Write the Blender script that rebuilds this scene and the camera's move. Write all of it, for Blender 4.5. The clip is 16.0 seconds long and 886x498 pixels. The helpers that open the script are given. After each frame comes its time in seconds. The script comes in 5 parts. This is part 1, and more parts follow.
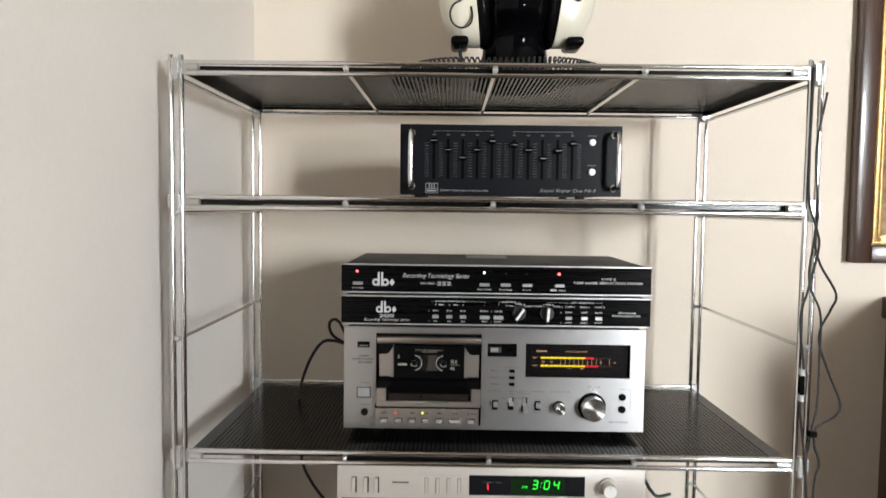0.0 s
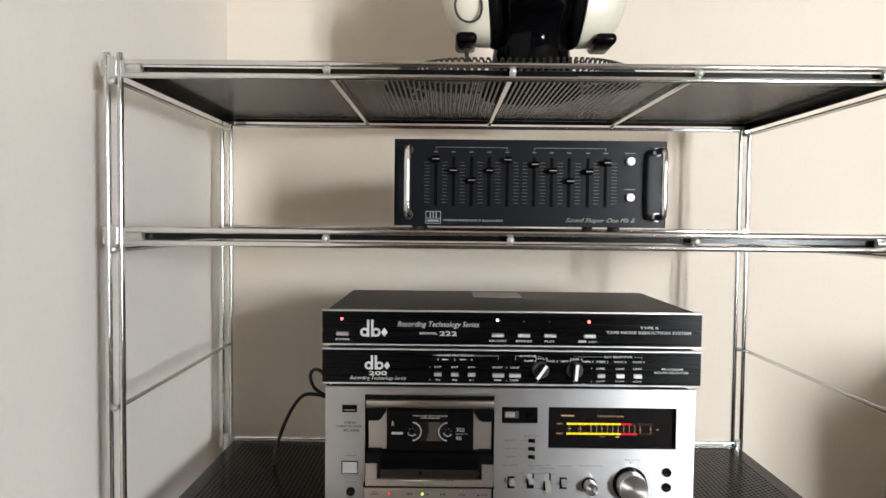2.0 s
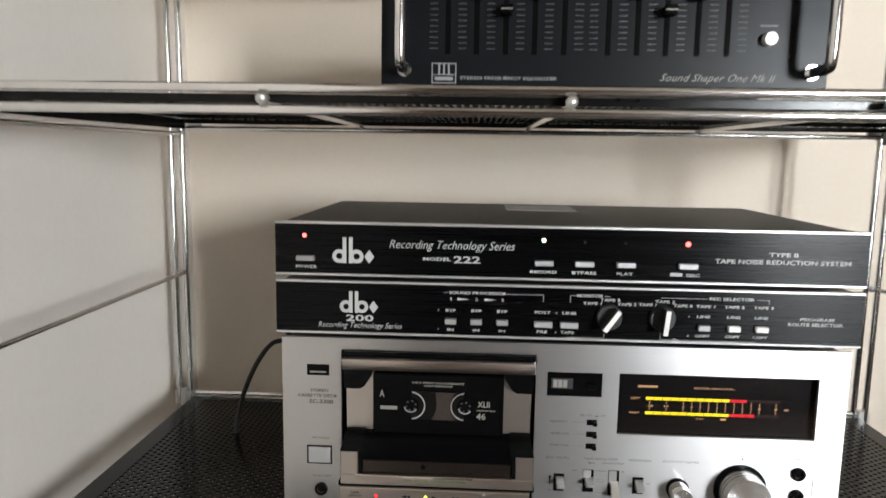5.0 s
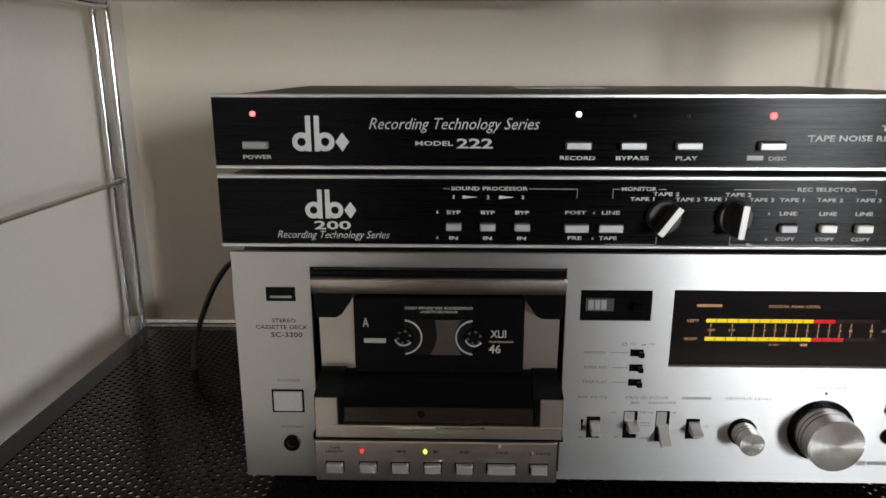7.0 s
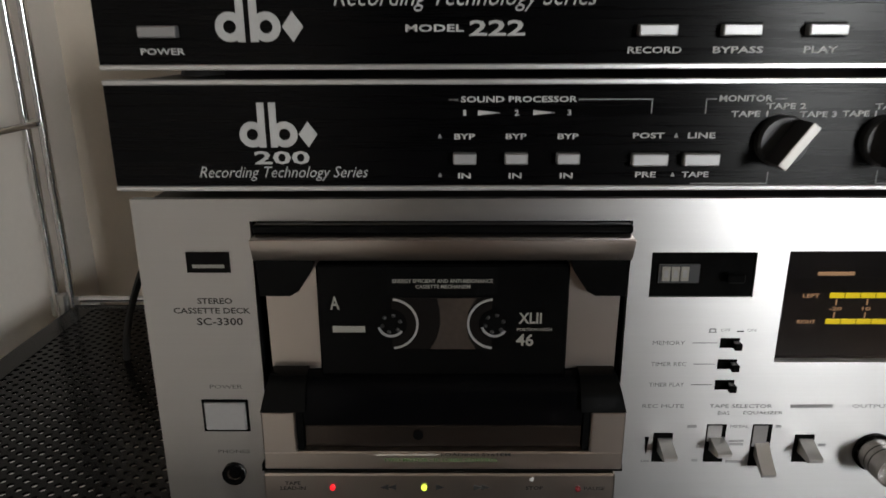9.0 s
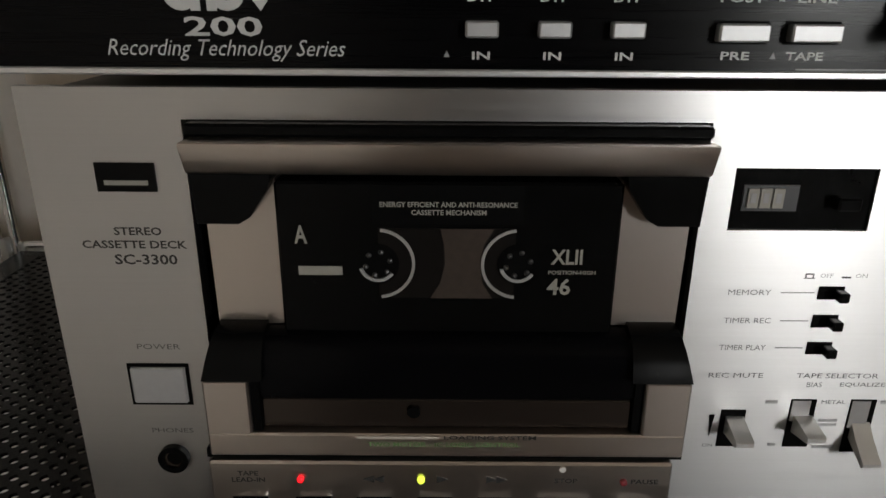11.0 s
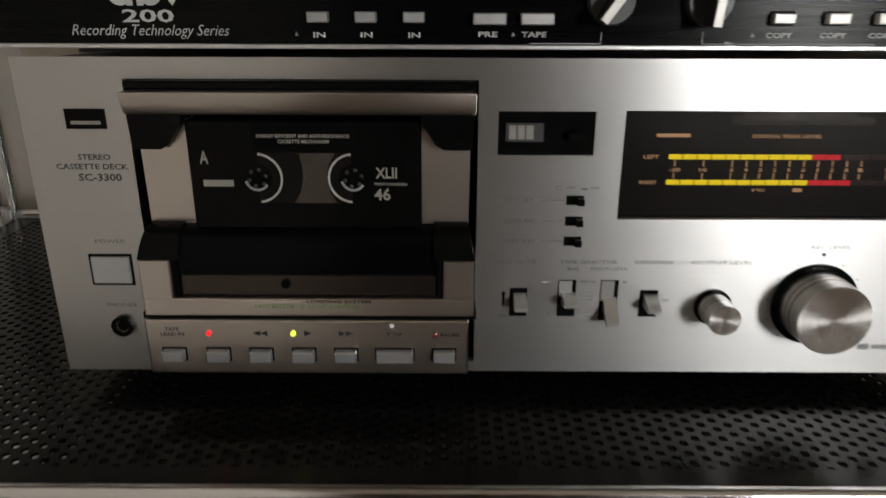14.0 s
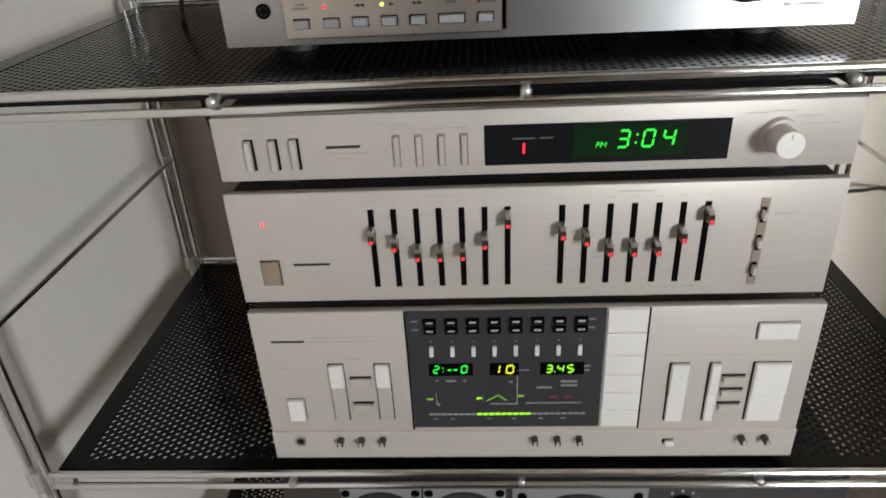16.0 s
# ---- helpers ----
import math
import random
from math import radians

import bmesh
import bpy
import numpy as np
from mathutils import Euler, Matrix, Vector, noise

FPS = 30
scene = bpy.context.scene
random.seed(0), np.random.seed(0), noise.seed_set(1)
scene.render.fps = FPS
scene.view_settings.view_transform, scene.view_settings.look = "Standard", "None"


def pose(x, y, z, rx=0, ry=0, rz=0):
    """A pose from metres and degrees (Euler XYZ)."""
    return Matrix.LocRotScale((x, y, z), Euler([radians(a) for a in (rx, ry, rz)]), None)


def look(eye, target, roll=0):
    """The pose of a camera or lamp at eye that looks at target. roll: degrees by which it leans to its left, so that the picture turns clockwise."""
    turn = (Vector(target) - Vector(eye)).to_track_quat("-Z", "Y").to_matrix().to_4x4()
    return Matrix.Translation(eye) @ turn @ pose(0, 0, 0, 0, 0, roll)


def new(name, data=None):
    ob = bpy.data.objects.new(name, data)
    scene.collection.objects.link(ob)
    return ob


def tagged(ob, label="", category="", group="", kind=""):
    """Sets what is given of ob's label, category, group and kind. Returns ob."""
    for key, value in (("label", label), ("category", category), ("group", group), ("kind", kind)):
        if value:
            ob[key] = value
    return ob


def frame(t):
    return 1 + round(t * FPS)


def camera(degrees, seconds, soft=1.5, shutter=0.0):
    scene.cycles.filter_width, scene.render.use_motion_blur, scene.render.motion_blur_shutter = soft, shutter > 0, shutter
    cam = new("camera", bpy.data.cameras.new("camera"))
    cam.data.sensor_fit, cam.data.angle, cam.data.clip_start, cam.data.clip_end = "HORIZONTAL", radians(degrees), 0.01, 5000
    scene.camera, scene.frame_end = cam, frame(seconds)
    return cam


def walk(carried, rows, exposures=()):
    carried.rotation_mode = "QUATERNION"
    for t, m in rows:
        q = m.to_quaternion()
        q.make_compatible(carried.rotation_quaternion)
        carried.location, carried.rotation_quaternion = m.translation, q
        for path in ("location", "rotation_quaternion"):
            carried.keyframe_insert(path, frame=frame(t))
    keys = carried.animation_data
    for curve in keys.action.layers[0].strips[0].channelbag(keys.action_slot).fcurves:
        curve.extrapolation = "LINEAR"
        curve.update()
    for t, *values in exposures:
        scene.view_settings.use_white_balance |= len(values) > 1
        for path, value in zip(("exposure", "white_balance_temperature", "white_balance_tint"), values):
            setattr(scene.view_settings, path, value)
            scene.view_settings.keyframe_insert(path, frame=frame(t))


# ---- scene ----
cam = camera(65.4, 16.0, shutter=0.4)
PATH = [
    (0, (-0.059, -0.976, 1.346), (-0.081, 1.02, 1.227), 0.7),
    (0.5, (-0.059, -0.922, 1.358), (-0.067, 1.077, 1.3), 0.6),
    (1, (-0.063, -0.871, 1.363), (-0.081, 1.129, 1.325), 0.6),
    (1.5, (-0.07, -0.829, 1.368), (-0.094, 1.17, 1.343), 0.5),
    (2, (-0.073, -0.793, 1.369), (-0.078, 1.205, 1.289), 0.6),
    (2.5, (-0.068, -0.764, 1.373), (-0.073, 1.235, 1.325), 0.9),
    (3, (-0.053, -0.728, 1.367), (-0.108, 1.271, 1.342), 1.2),
    (3.5, (-0.035, -0.674, 1.35), (-0.142, 1.322, 1.284), 1.3),
    (4, (-0.036, -0.622, 1.338), (-0.164, 1.369, 1.2), 1.1),
    (4.5, (-0.047, -0.567, 1.329), (-0.165, 1.421, 1.14), 0.9),
    (5, (-0.061, -0.507, 1.317), (-0.157, 1.472, 1.044), 0.9),
    (5.2, (-0.063, -0.489, 1.309), (-0.167, 1.486, 1.006), 1.0),
    (7.5, (-0.078, -0.354, 1.27), (-0.086, 1.573, 0.733), -0.1),
    (8, (-0.077, -0.325, 1.258), (-0.052, 1.595, 0.699), 0.1),
    (8.5, (-0.08, -0.285, 1.247), (-0.091, 1.631, 0.672), -0.5),
    (9, (-0.086, -0.252, 1.234), (-0.1, 1.66, 0.647), -0.2),
    (9.5, (-0.085, -0.225, 1.215), (-0.08, 1.683, 0.617), -0.0),
    (10, (-0.089, -0.207, 1.207), (-0.083, 1.688, 0.567), 0.2),
    (12.5, (-0.091, -0.173, 1.181), (-0.087, 1.696, 0.467), 0.5),
    (13, (-0.093, -0.178, 1.175), (-0.087, 1.7, 0.488), 0.2),
    (13.5, (-0.052, -0.217, 1.177), (-0.091, 1.671, 0.518), -0.8),
    (14, (-0.027, -0.288, 1.194), (-0.03, 1.598, 0.528), 0.2),
    (14.5, (-0.01, -0.335, 1.182), (-0.044, 1.523, 0.441), -0.5),
    (15, (0.0, -0.409, 1.156), (-0.084, 1.425, 0.362), -1.2),
    (15.5, (-0.005, -0.442, 1.137), (-0.137, 1.328, 0.217), -1.3),
    (16, (-0.032, -0.484, 1.127), (-0.148, 1.268, 0.17), -3.1),
]
EXPOSURES = [(0, 0.2, 6450, 10), (3.5, 0.26, 6400, 10), (5, 0.2, 6450, 10), (7.5, -0.52, 6550, 10), (9, -0.9, 6700, 11), (12.5, -1.0, 6900, 11), (13.5, -0.98, 6900, 11), (14.5, -0.75, 6950, 11), (15, -0.98, 7100, 11), (15.5, -1.05, 6900, 10), (16, -0.12, 6400, 10)]
walk(cam, [(t, look(eye, target, roll)) for t, eye, target, roll in PATH], EXPOSURES)

# ---- world and light ----
world = bpy.data.worlds.new("daylight")
scene.world = world
world.use_nodes = True
wn = world.node_tree
sky = wn.nodes.new("ShaderNodeTexSky")
sky.sky_type = "NISHITA"
sky.sun_disc = False
sky.sun_elevation = radians(38)
sky.sun_rotation = radians(200)
wn.links.new(sky.outputs[0], wn.nodes["Background"].inputs[0])
wn.nodes["Background"].inputs[1].default_value = 0.12

WIN_X0, WIN_X1, WIN_Z0, WIN_Z1, WIN_Y = 1.48, 2.06, 0.67, 1.98, -3.2
SKY_Z0 = 1.18
lamp = bpy.data.lights.new("window_daylight", "AREA")
lamp.shape, lamp.size, lamp.size_y, lamp.energy = "RECTANGLE", WIN_X1 - WIN_X0, WIN_Z1 - SKY_Z0, 205
lamp.color = (0.93, 0.97, 1.0)
lamp_ob = new("window_daylight", lamp)
WM = (WIN_X0 + WIN_X1) / 2
lamp_ob.matrix_world = look((WM, WIN_Y - 0.05, (SKY_Z0 + WIN_Z1) / 2), (WM, 0, (SKY_Z0 + WIN_Z1) / 2))

# ---- materials ----


def material(name, color, rough=0.5, metal=0.0, vary=0.08, scale=30.0, stretch=(1, 1, 1), bump=0.0, fine=400.0, rough_vary=0.0, coat=0.0, aniso=0.0, spec=0.5, brushed=0.0):
    m = bpy.data.materials.new(name)
    m.use_nodes = True
    nt = m.node_tree
    b = nt.nodes["Principled BSDF"]
    b.inputs["Metallic"].default_value = metal
    b.inputs["Roughness"].default_value = rough
    b.inputs["Specular IOR Level"].default_value = spec
    b.inputs["Coat Weight"].default_value = coat
    co = nt.nodes.new("ShaderNodeTexCoord")
    mp = nt.nodes.new("ShaderNodeMapping")
    mp.inputs["Scale"].default_value = stretch
    nt.links.new(co.outputs["Object"], mp.inputs[0])
    big = nt.nodes.new("ShaderNodeTexNoise")
    big.inputs["Scale"].default_value = scale
    big.inputs["Detail"].default_value = 4
    nt.links.new(mp.outputs[0], big.inputs["Vector"])
    small = nt.nodes.new("ShaderNodeTexNoise")
    small.inputs["Scale"].default_value = fine
    small.inputs["Detail"].default_value = 2
    nt.links.new(mp.outputs[0], small.inputs["Vector"])
    add = nt.nodes.new("ShaderNodeMath")
    add.operation = "MULTIPLY_ADD"
    add.inputs[1].default_value = 0.6
    nt.links.new(big.outputs["Fac"], add.inputs[0])
    half = nt.nodes.new("ShaderNodeMath")
    half.operation = "MULTIPLY"
    half.inputs[1].default_value = 0.4
    nt.links.new(small.outputs["Fac"], half.inputs[0])
    nt.links.new(half.outputs[0], add.inputs[2])
    ramp = nt.nodes.new("ShaderNodeValToRGB")
    ramp.color_ramp.elements[0].position, ramp.color_ramp.elements[1].position = 0.3, 0.7
    ramp.color_ramp.elements[0].color = (*[c * (1 - vary) for c in color], 1)
    ramp.color_ramp.elements[1].color = (*[min(1, c * (1 + vary)) for c in color], 1)
    nt.links.new(add.outputs[0], ramp.inputs[0])
    nt.links.new(ramp.outputs[0], b.inputs["Base Color"])
    if rough_vary:
        rr = nt.nodes.new("ShaderNodeMapRange")
        rr.inputs[1].default_value, rr.inputs[2].default_value = 0.3, 0.7
        rr.inputs[3].default_value, rr.inputs[4].default_value = max(0.02, rough - rough_vary), rough + rough_vary
        nt.links.new(add.outputs[0], rr.inputs[0])
        nt.links.new(rr.outputs[0], b.inputs["Roughness"])
    if bump:
        bn = nt.nodes.new("ShaderNodeBump")
        bn.inputs["Strength"].default_value = bump
        bn.inputs["Distance"].default_value = 0.001
        nt.links.new(small.outputs["Fac"], bn.inputs["Height"])
        nt.links.new(bn.outputs[0], b.inputs["Normal"])
    if aniso:
        b.inputs["Anisotropic"].default_value = aniso
        tg = nt.nodes.new("ShaderNodeTangent")
        tg.direction_type, tg.axis = "RADIAL", "Y"
        nt.links.new(tg.outputs[0], b.inputs["Tangent"])
    if brushed:
        b.inputs["Anisotropic"].default_value = brushed
        up = nt.nodes.new("ShaderNodeCombineXYZ")
        up.inputs[2].default_value = 1.0
        nt.links.new(up.outputs[0], b.inputs["Tangent"])
    return m


def glow(name, color, strength):
    m = bpy.data.materials.new(name)
    m.use_nodes = True
    b = m.node_tree.nodes["Principled BSDF"]
    b.inputs["Base Color"].default_value = (*[c * 0.3 for c in color], 1)
    b.inputs["Emission Color"].default_value = (*color, 1)
    b.inputs["Emission Strength"].default_value = strength
    return m


def pane_material(name, tint, gloss=0.02):
    m = bpy.data.materials.new(name)
    m.use_nodes = True
    nt = m.node_tree
    nt.nodes.remove(nt.nodes["Principled BSDF"])
    tr = nt.nodes.new("ShaderNodeBsdfTransparent")
    tr.inputs[0].default_value = (*tint, 1)
    gl = nt.nodes.new("ShaderNodeBsdfGlossy")
    gl.inputs["Roughness"].default_value = gloss
    fr = nt.nodes.new("ShaderNodeFresnel")
    fr.inputs[0].default_value = 1.5
    mx = nt.nodes.new("ShaderNodeMixShader")
    nt.links.new(fr.outputs[0], mx.inputs[0])
    nt.links.new(tr.outputs[0], mx.inputs[1])
    nt.links.new(gl.outputs[0], mx.inputs[2])
    nt.links.new(mx.outputs[0], nt.nodes["Material Output"].inputs[0])
    return m


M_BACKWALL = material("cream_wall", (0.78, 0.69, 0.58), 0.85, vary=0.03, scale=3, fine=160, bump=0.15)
# Paler than the back wall, making up for light that only grazes it.
M_LEFTWALL = material("side_wall_lightened", (0.85, 0.80, 0.735), 0.85, vary=0.03, scale=3, fine=160, bump=0.15)
# Unseen ceiling gets a dull brown so that it bounces less light.
M_CEIL = material("ceiling_bounce_tint", (0.36, 0.31, 0.25), 0.9, vary=0.02, scale=2, fine=120)
# Unseen room walls: dark warm colour holds bounced light down and tints it.
M_ROOM = material("wall_bounce_tint", (0.095, 0.066, 0.045), 0.85, vary=0.05, scale=3, fine=160)
# Wood colour is lowered to keep the floor from filling the shadows.
M_FLOOR = material("floor_wood", (0.085, 0.056, 0.038), 0.45, vary=0.3, scale=4, stretch=(1, 12, 1), fine=80)
M_CHROME = material("chrome", (0.72, 0.71, 0.70), 0.12, 1.0, vary=0.06, scale=20, rough_vary=0.05, fine=300)
M_ZINC = material("zinc_bolt", (0.62, 0.62, 0.6), 0.3, 1.0, vary=0.08)
M_MESH = material("black_perforated_steel", (0.006, 0.0056, 0.0053), 0.2, 0.0, vary=0.3, scale=12, fine=200, rough_vary=0.06, spec=0.16)
M_ALU = material("brushed_aluminium", (0.55, 0.545, 0.54), 0.36, 1.0, brushed=0.75, vary=0.025, scale=60, stretch=(0.25, 1, 26), fine=200, rough_vary=0.035, bump=0.03)
# Warm tint stands in for brownish surroundings mirrored in the polished metal.
M_ALU_WARM = material("polished_aluminium_warm_reflection", (0.56, 0.505, 0.46), 0.28, 1.0, vary=0.012, scale=25, stretch=(0.6, 1, 2.5), fine=250, rough_vary=0.0)
M_KNOB = material("turned_aluminium", (0.70, 0.69, 0.67), 0.22, 1.0, vary=0.05, aniso=0.85)
M_KNOBSIDE = material("knurled_aluminium", (0.62, 0.61, 0.6), 0.25, 1.0, vary=0.1, scale=200)
M_PANEL = material("black_anodised_panel", (0.0018, 0.0018, 0.0021), 0.28, 0.0, spec=0.11, brushed=0.8, vary=0.2, scale=60, stretch=(0.15, 1, 8), fine=300, rough_vary=0.06)
M_PANEL_BLUE = material("blue_black_panel", (0.0062, 0.0070, 0.0085), 0.3, 0.0, spec=0.12, vary=0.15, scale=40, fine=500)
M_CASE = material("dark_grey_case", (0.036, 0.032, 0.029), 0.45, 0.0, spec=0.4, vary=0.15, scale=50, fine=900, bump=0.15)
M_TRIM = material("bright_trim", (0.68, 0.68, 0.67), 0.3, 0.8, vary=0.04)
M_DARKMETAL = material("dark_anodised_knob", (0.05, 0.05, 0.05), 0.38, 0.7, vary=0.08)
M_CHAMP = material("champagne_panel", (0.49, 0.45, 0.405), 0.44, 0.25, vary=0.025, scale=50, stretch=(0.2, 1, 5), fine=500, rough_vary=0.04)
M_CHAMP_BTN = material("champagne_button", (0.54, 0.50, 0.45), 0.36, 0.4, vary=0.03)
M_PALE_BTN = material("pale_grey_button", (0.74, 0.72, 0.69), 0.4, 0.2, vary=0.03)
M_BLACK = material("black_plastic", (0.0028, 0.0028, 0.0028), 0.22, vary=0.2, scale=80, rough_vary=0.06, spec=0.08)
M_SLOT = material("slot_black", (0.002, 0.002, 0.002), 0.6, vary=0.2, spec=0.04)
M_GLOSSBLACK = material("black_glaze", (0.002, 0.002, 0.0025), 0.08, vary=0.2, spec=0.10)
M_SMOKE = material("smoked_window", (0.002, 0.002, 0.0024), 0.12, vary=0.1, spec=0.06)
M_DISPLAY = material("display_backing", (0.004, 0.004, 0.006), 0.3, vary=0.2, spec=0.3)
M_GREYDISP = material("grey_display_panel", (0.028, 0.029, 0.031), 0.4, vary=0.1)
M_PANE = pane_material("dark_pane", (0.75, 0.72, 0.7))
M_CLEAR = pane_material("clear_pane", (0.95, 0.96, 0.95))
M_WHITE = material("white_print", (0.45, 0.45, 0.44), 0.5, vary=0.04, scale=300)
M_GREYPRINT = material("grey_print", (0.26, 0.26, 0.26), 0.5, vary=0.1, scale=300)
M_DECKPRINT = material("charcoal_print", (0.12, 0.12, 0.12), 0.5, vary=0.1, scale=300)
M_BARPRINT = material("pale_grey_print", (0.36, 0.36, 0.36), 0.45, 0.4, vary=0.1, scale=300)
M_INK = material("dark_print", (0.022, 0.021, 0.02), 0.5, vary=0.1, scale=300)
M_FAINT = material("tan_print", (0.43, 0.39, 0.34), 0.5, vary=0.08, scale=300)
M_DIMPRINT = material("dim_grey_print", (0.085, 0.09, 0.095), 0.5, vary=0.1, scale=300)
M_GREENINK = material("green_print", (0.15, 0.26, 0.10), 0.5, vary=0.1)
M_GREYBTN = material("grey_power_button", (0.34, 0.335, 0.33), 0.35, 0.3, vary=0.05)
M_SILVERBTN = material("silver_button", (0.36, 0.36, 0.36), 0.42, 0.7, vary=0.05)
M_CREAM = material("cream_plastic", (0.76, 0.71, 0.58), 0.28, vary=0.03, scale=10, coat=0.2)
M_RUBBER = material("black_rubber", (0.018, 0.017, 0.016), 0.6, vary=0.2)
M_BROWNTAPE = material("brown_window", (0.04, 0.031, 0.026), 0.25, vary=0.15, scale=60)
M_TAPEPACK = material("tape_pack", (0.006, 0.005, 0.0045), 0.35, vary=0.2, spec=0.1)
M_SMOKESTRIP = material("smoked_mirror_strip", (0.05, 0.04, 0.034), 0.2, 0.8, vary=0.12, scale=40, stretch=(0.2, 1, 4))
M_TAN = material("tan_switch_strip", (0.33, 0.26, 0.20), 0.4, 0.5, vary=0.08, scale=60)
M_BRONZE = material("bronzed_strip", (0.09, 0.07, 0.056), 0.25, 0.7, vary=0.1, scale=40, stretch=(0.2, 1, 4))
M_TAPEPRINT = material("tape_print", (0.25, 0.24, 0.21), 0.5, vary=0.05, scale=300)
M_LABEL = material("paper_label", (0.55, 0.53, 0.50), 0.6, vary=0.05)
M_WOODFRAME = material("dark_wood", (0.055, 0.026, 0.016), 0.3, vary=0.35, scale=14, stretch=(8, 1, 1), coat=0.3)
M_GILT = material("gilt", (0.62, 0.42, 0.17), 0.35, 0.85, vary=0.3, scale=60, bump=0.3, fine=220)
M_CANVAS = material("old_canvas", (0.22, 0.13, 0.05), 0.6, vary=0.75, scale=22, fine=120, bump=0.2)
M_WINFRAME = material("window_paint", (0.75, 0.74, 0.71), 0.4, vary=0.03)
M_GREYPLATE = material("grey_driver_plate", (0.36, 0.37, 0.38), 0.35, 0.5, vary=0.05)
M_CONE = material("paper_cone", (0.06, 0.045, 0.035), 0.7, vary=0.2)
E_GROUND = glow("daylit_ground", (0.95, 0.98, 1.0), 22)
E_RED = glow("red_lamp", (1.0, 0.012, 0.02), 3)
E_REDHOT = glow("bright_red_lamp", (1.0, 0.10, 0.09), 5)
E_WHITEGREEN = glow("pale_green_lamp", (0.7, 1.0, 0.6), 4)
E_YELGREEN = glow("yellow_green_lamp", (0.75, 1.0, 0.08), 3)
E_YELLOW = glow("yellow_bar", (0.95, 0.80, 0.015), 2.0)
E_REDBAR = glow("red_bar", (1.0, 0.015, 0.04), 1.2)
E_AMBER = glow("amber_print", (1.0, 0.62, 0.35), 0.9)
E_GREEN = glow("green_digit", (0.02, 1.0, 0.04), 1.2)
E_LIME = glow("lime_digit", (0.35, 1.0, 0.02), 1.3)
E_DIMLIME = glow("dim_lime_mark", (0.35, 1.0, 0.05), 0.35)
E_YDIGIT = glow("yellow_digit", (0.9, 0.85, 0.02), 1.2)
M_GREENHALO = material("green_glow_patch", (0.004, 0.018, 0.005), 0.2, vary=0.1)
M_UNLIT = material("unlit_segment", (0.045, 0.02, 0.022), 0.3, vary=0.1)
M_DARKRED = material("unlit_red", (0.22, 0.02, 0.025), 0.3, vary=0.1)

# ---- building helpers ----


def box(bm, x0, x1, y0, y1, z0, z1, bevel=0.0, seg=1):
    r = bmesh.ops.create_cube(bm, size=1.0, matrix=Matrix.Translation(((x0 + x1) / 2, (y0 + y1) / 2, (z0 + z1) / 2)) @ Matrix.Diagonal((abs(x1 - x0), abs(y1 - y0), abs(z1 - z0), 1)))
    if bevel:
        edges = list({e for v in r["verts"] for e in v.link_edges})
        bmesh.ops.bevel(bm, geom=edges, offset=bevel, segments=seg, profile=0.5, affect="EDGES")
    return bm


def cyl(bm, p0, p1, r, seg=16, r2=None, caps=True):
    a, b = Vector(p0), Vector(p1)
    d = b - a
    m = Matrix.Translation((a + b) / 2) @ d.to_track_quat("Z", "Y").to_matrix().to_4x4()
    bmesh.ops.create_cone(bm, cap_ends=caps, segments=seg, radius1=r, radius2=r if r2 is None else r2, depth=d.length, matrix=m)
    return bm


def ball(bm, p, r, u=14, v=8, sc=(1, 1, 1)):
    bmesh.ops.create_uvsphere(bm, u_segments=u, v_segments=v, radius=r, matrix=Matrix.Translation(p) @ Matrix.Diagonal((*sc, 1)))
    return bm


def spline(points, steps=8):
    p = [Vector(q) for q in points]
    p = [2 * p[0] - p[1]] + p + [2 * p[-1] - p[-2]]
    out = []
    for i in range(1, len(p) - 2):
        for k in range(steps):
            t = k / steps
            out.append(0.5 * ((2 * p[i]) + (p[i + 1] - p[i - 1]) * t + (2 * p[i - 1] - 5 * p[i] + 4 * p[i + 1] - p[i + 2]) * t * t + (3 * p[i] - p[i - 1] - 3 * p[i + 1] + p[i + 2]) * t ** 3))
    out.append(p[-2])
    return out


def tube(bm, line, r, seg=8, closed=False):
    rings = []
    n = len(line)
    up = Vector((0.13, 0.31, 0.94))
    for i, c in enumerate(line):
        d = (line[(i + 1) % n if closed else min(i + 1, n - 1)] - line[(i - 1) % n if closed else max(i - 1, 0)]).normalized()
        s = d.cross(up)
        s = s.normalized() if s.length > 1e-4 else Vector((1, 0, 0))
        u = s.cross(d)
        rings.append([bm.verts.new(c + r * (math.cos(2 * math.pi * k / seg) * s + math.sin(2 * math.pi * k / seg) * u)) for k in range(seg)])
    for i in range(n if closed else n - 1):
        a, b = rings[i], rings[(i + 1) % n]
        for k in range(seg):
            bm.faces.new((a[k], a[(k + 1) % seg], b[(k + 1) % seg], b[k]))
    if not closed:
        bm.faces.new(rings[0][::-1])
        bm.faces.new(rings[-1])
    return bm


def prism(bm, outline, y0, y1):
    """A plate with the outline in x and z between two depths."""
    a = [bm.verts.new((x, y0, z)) for x, z in outline]
    b = [bm.verts.new((x, y1, z)) for x, z in outline]
    bm.faces.new(a)
    bm.faces.new(b[::-1])
    n = len(a)
    for i in range(n):
        bm.faces.new((a[i], b[i], b[(i + 1) % n], a[(i + 1) % n]))
    return bm


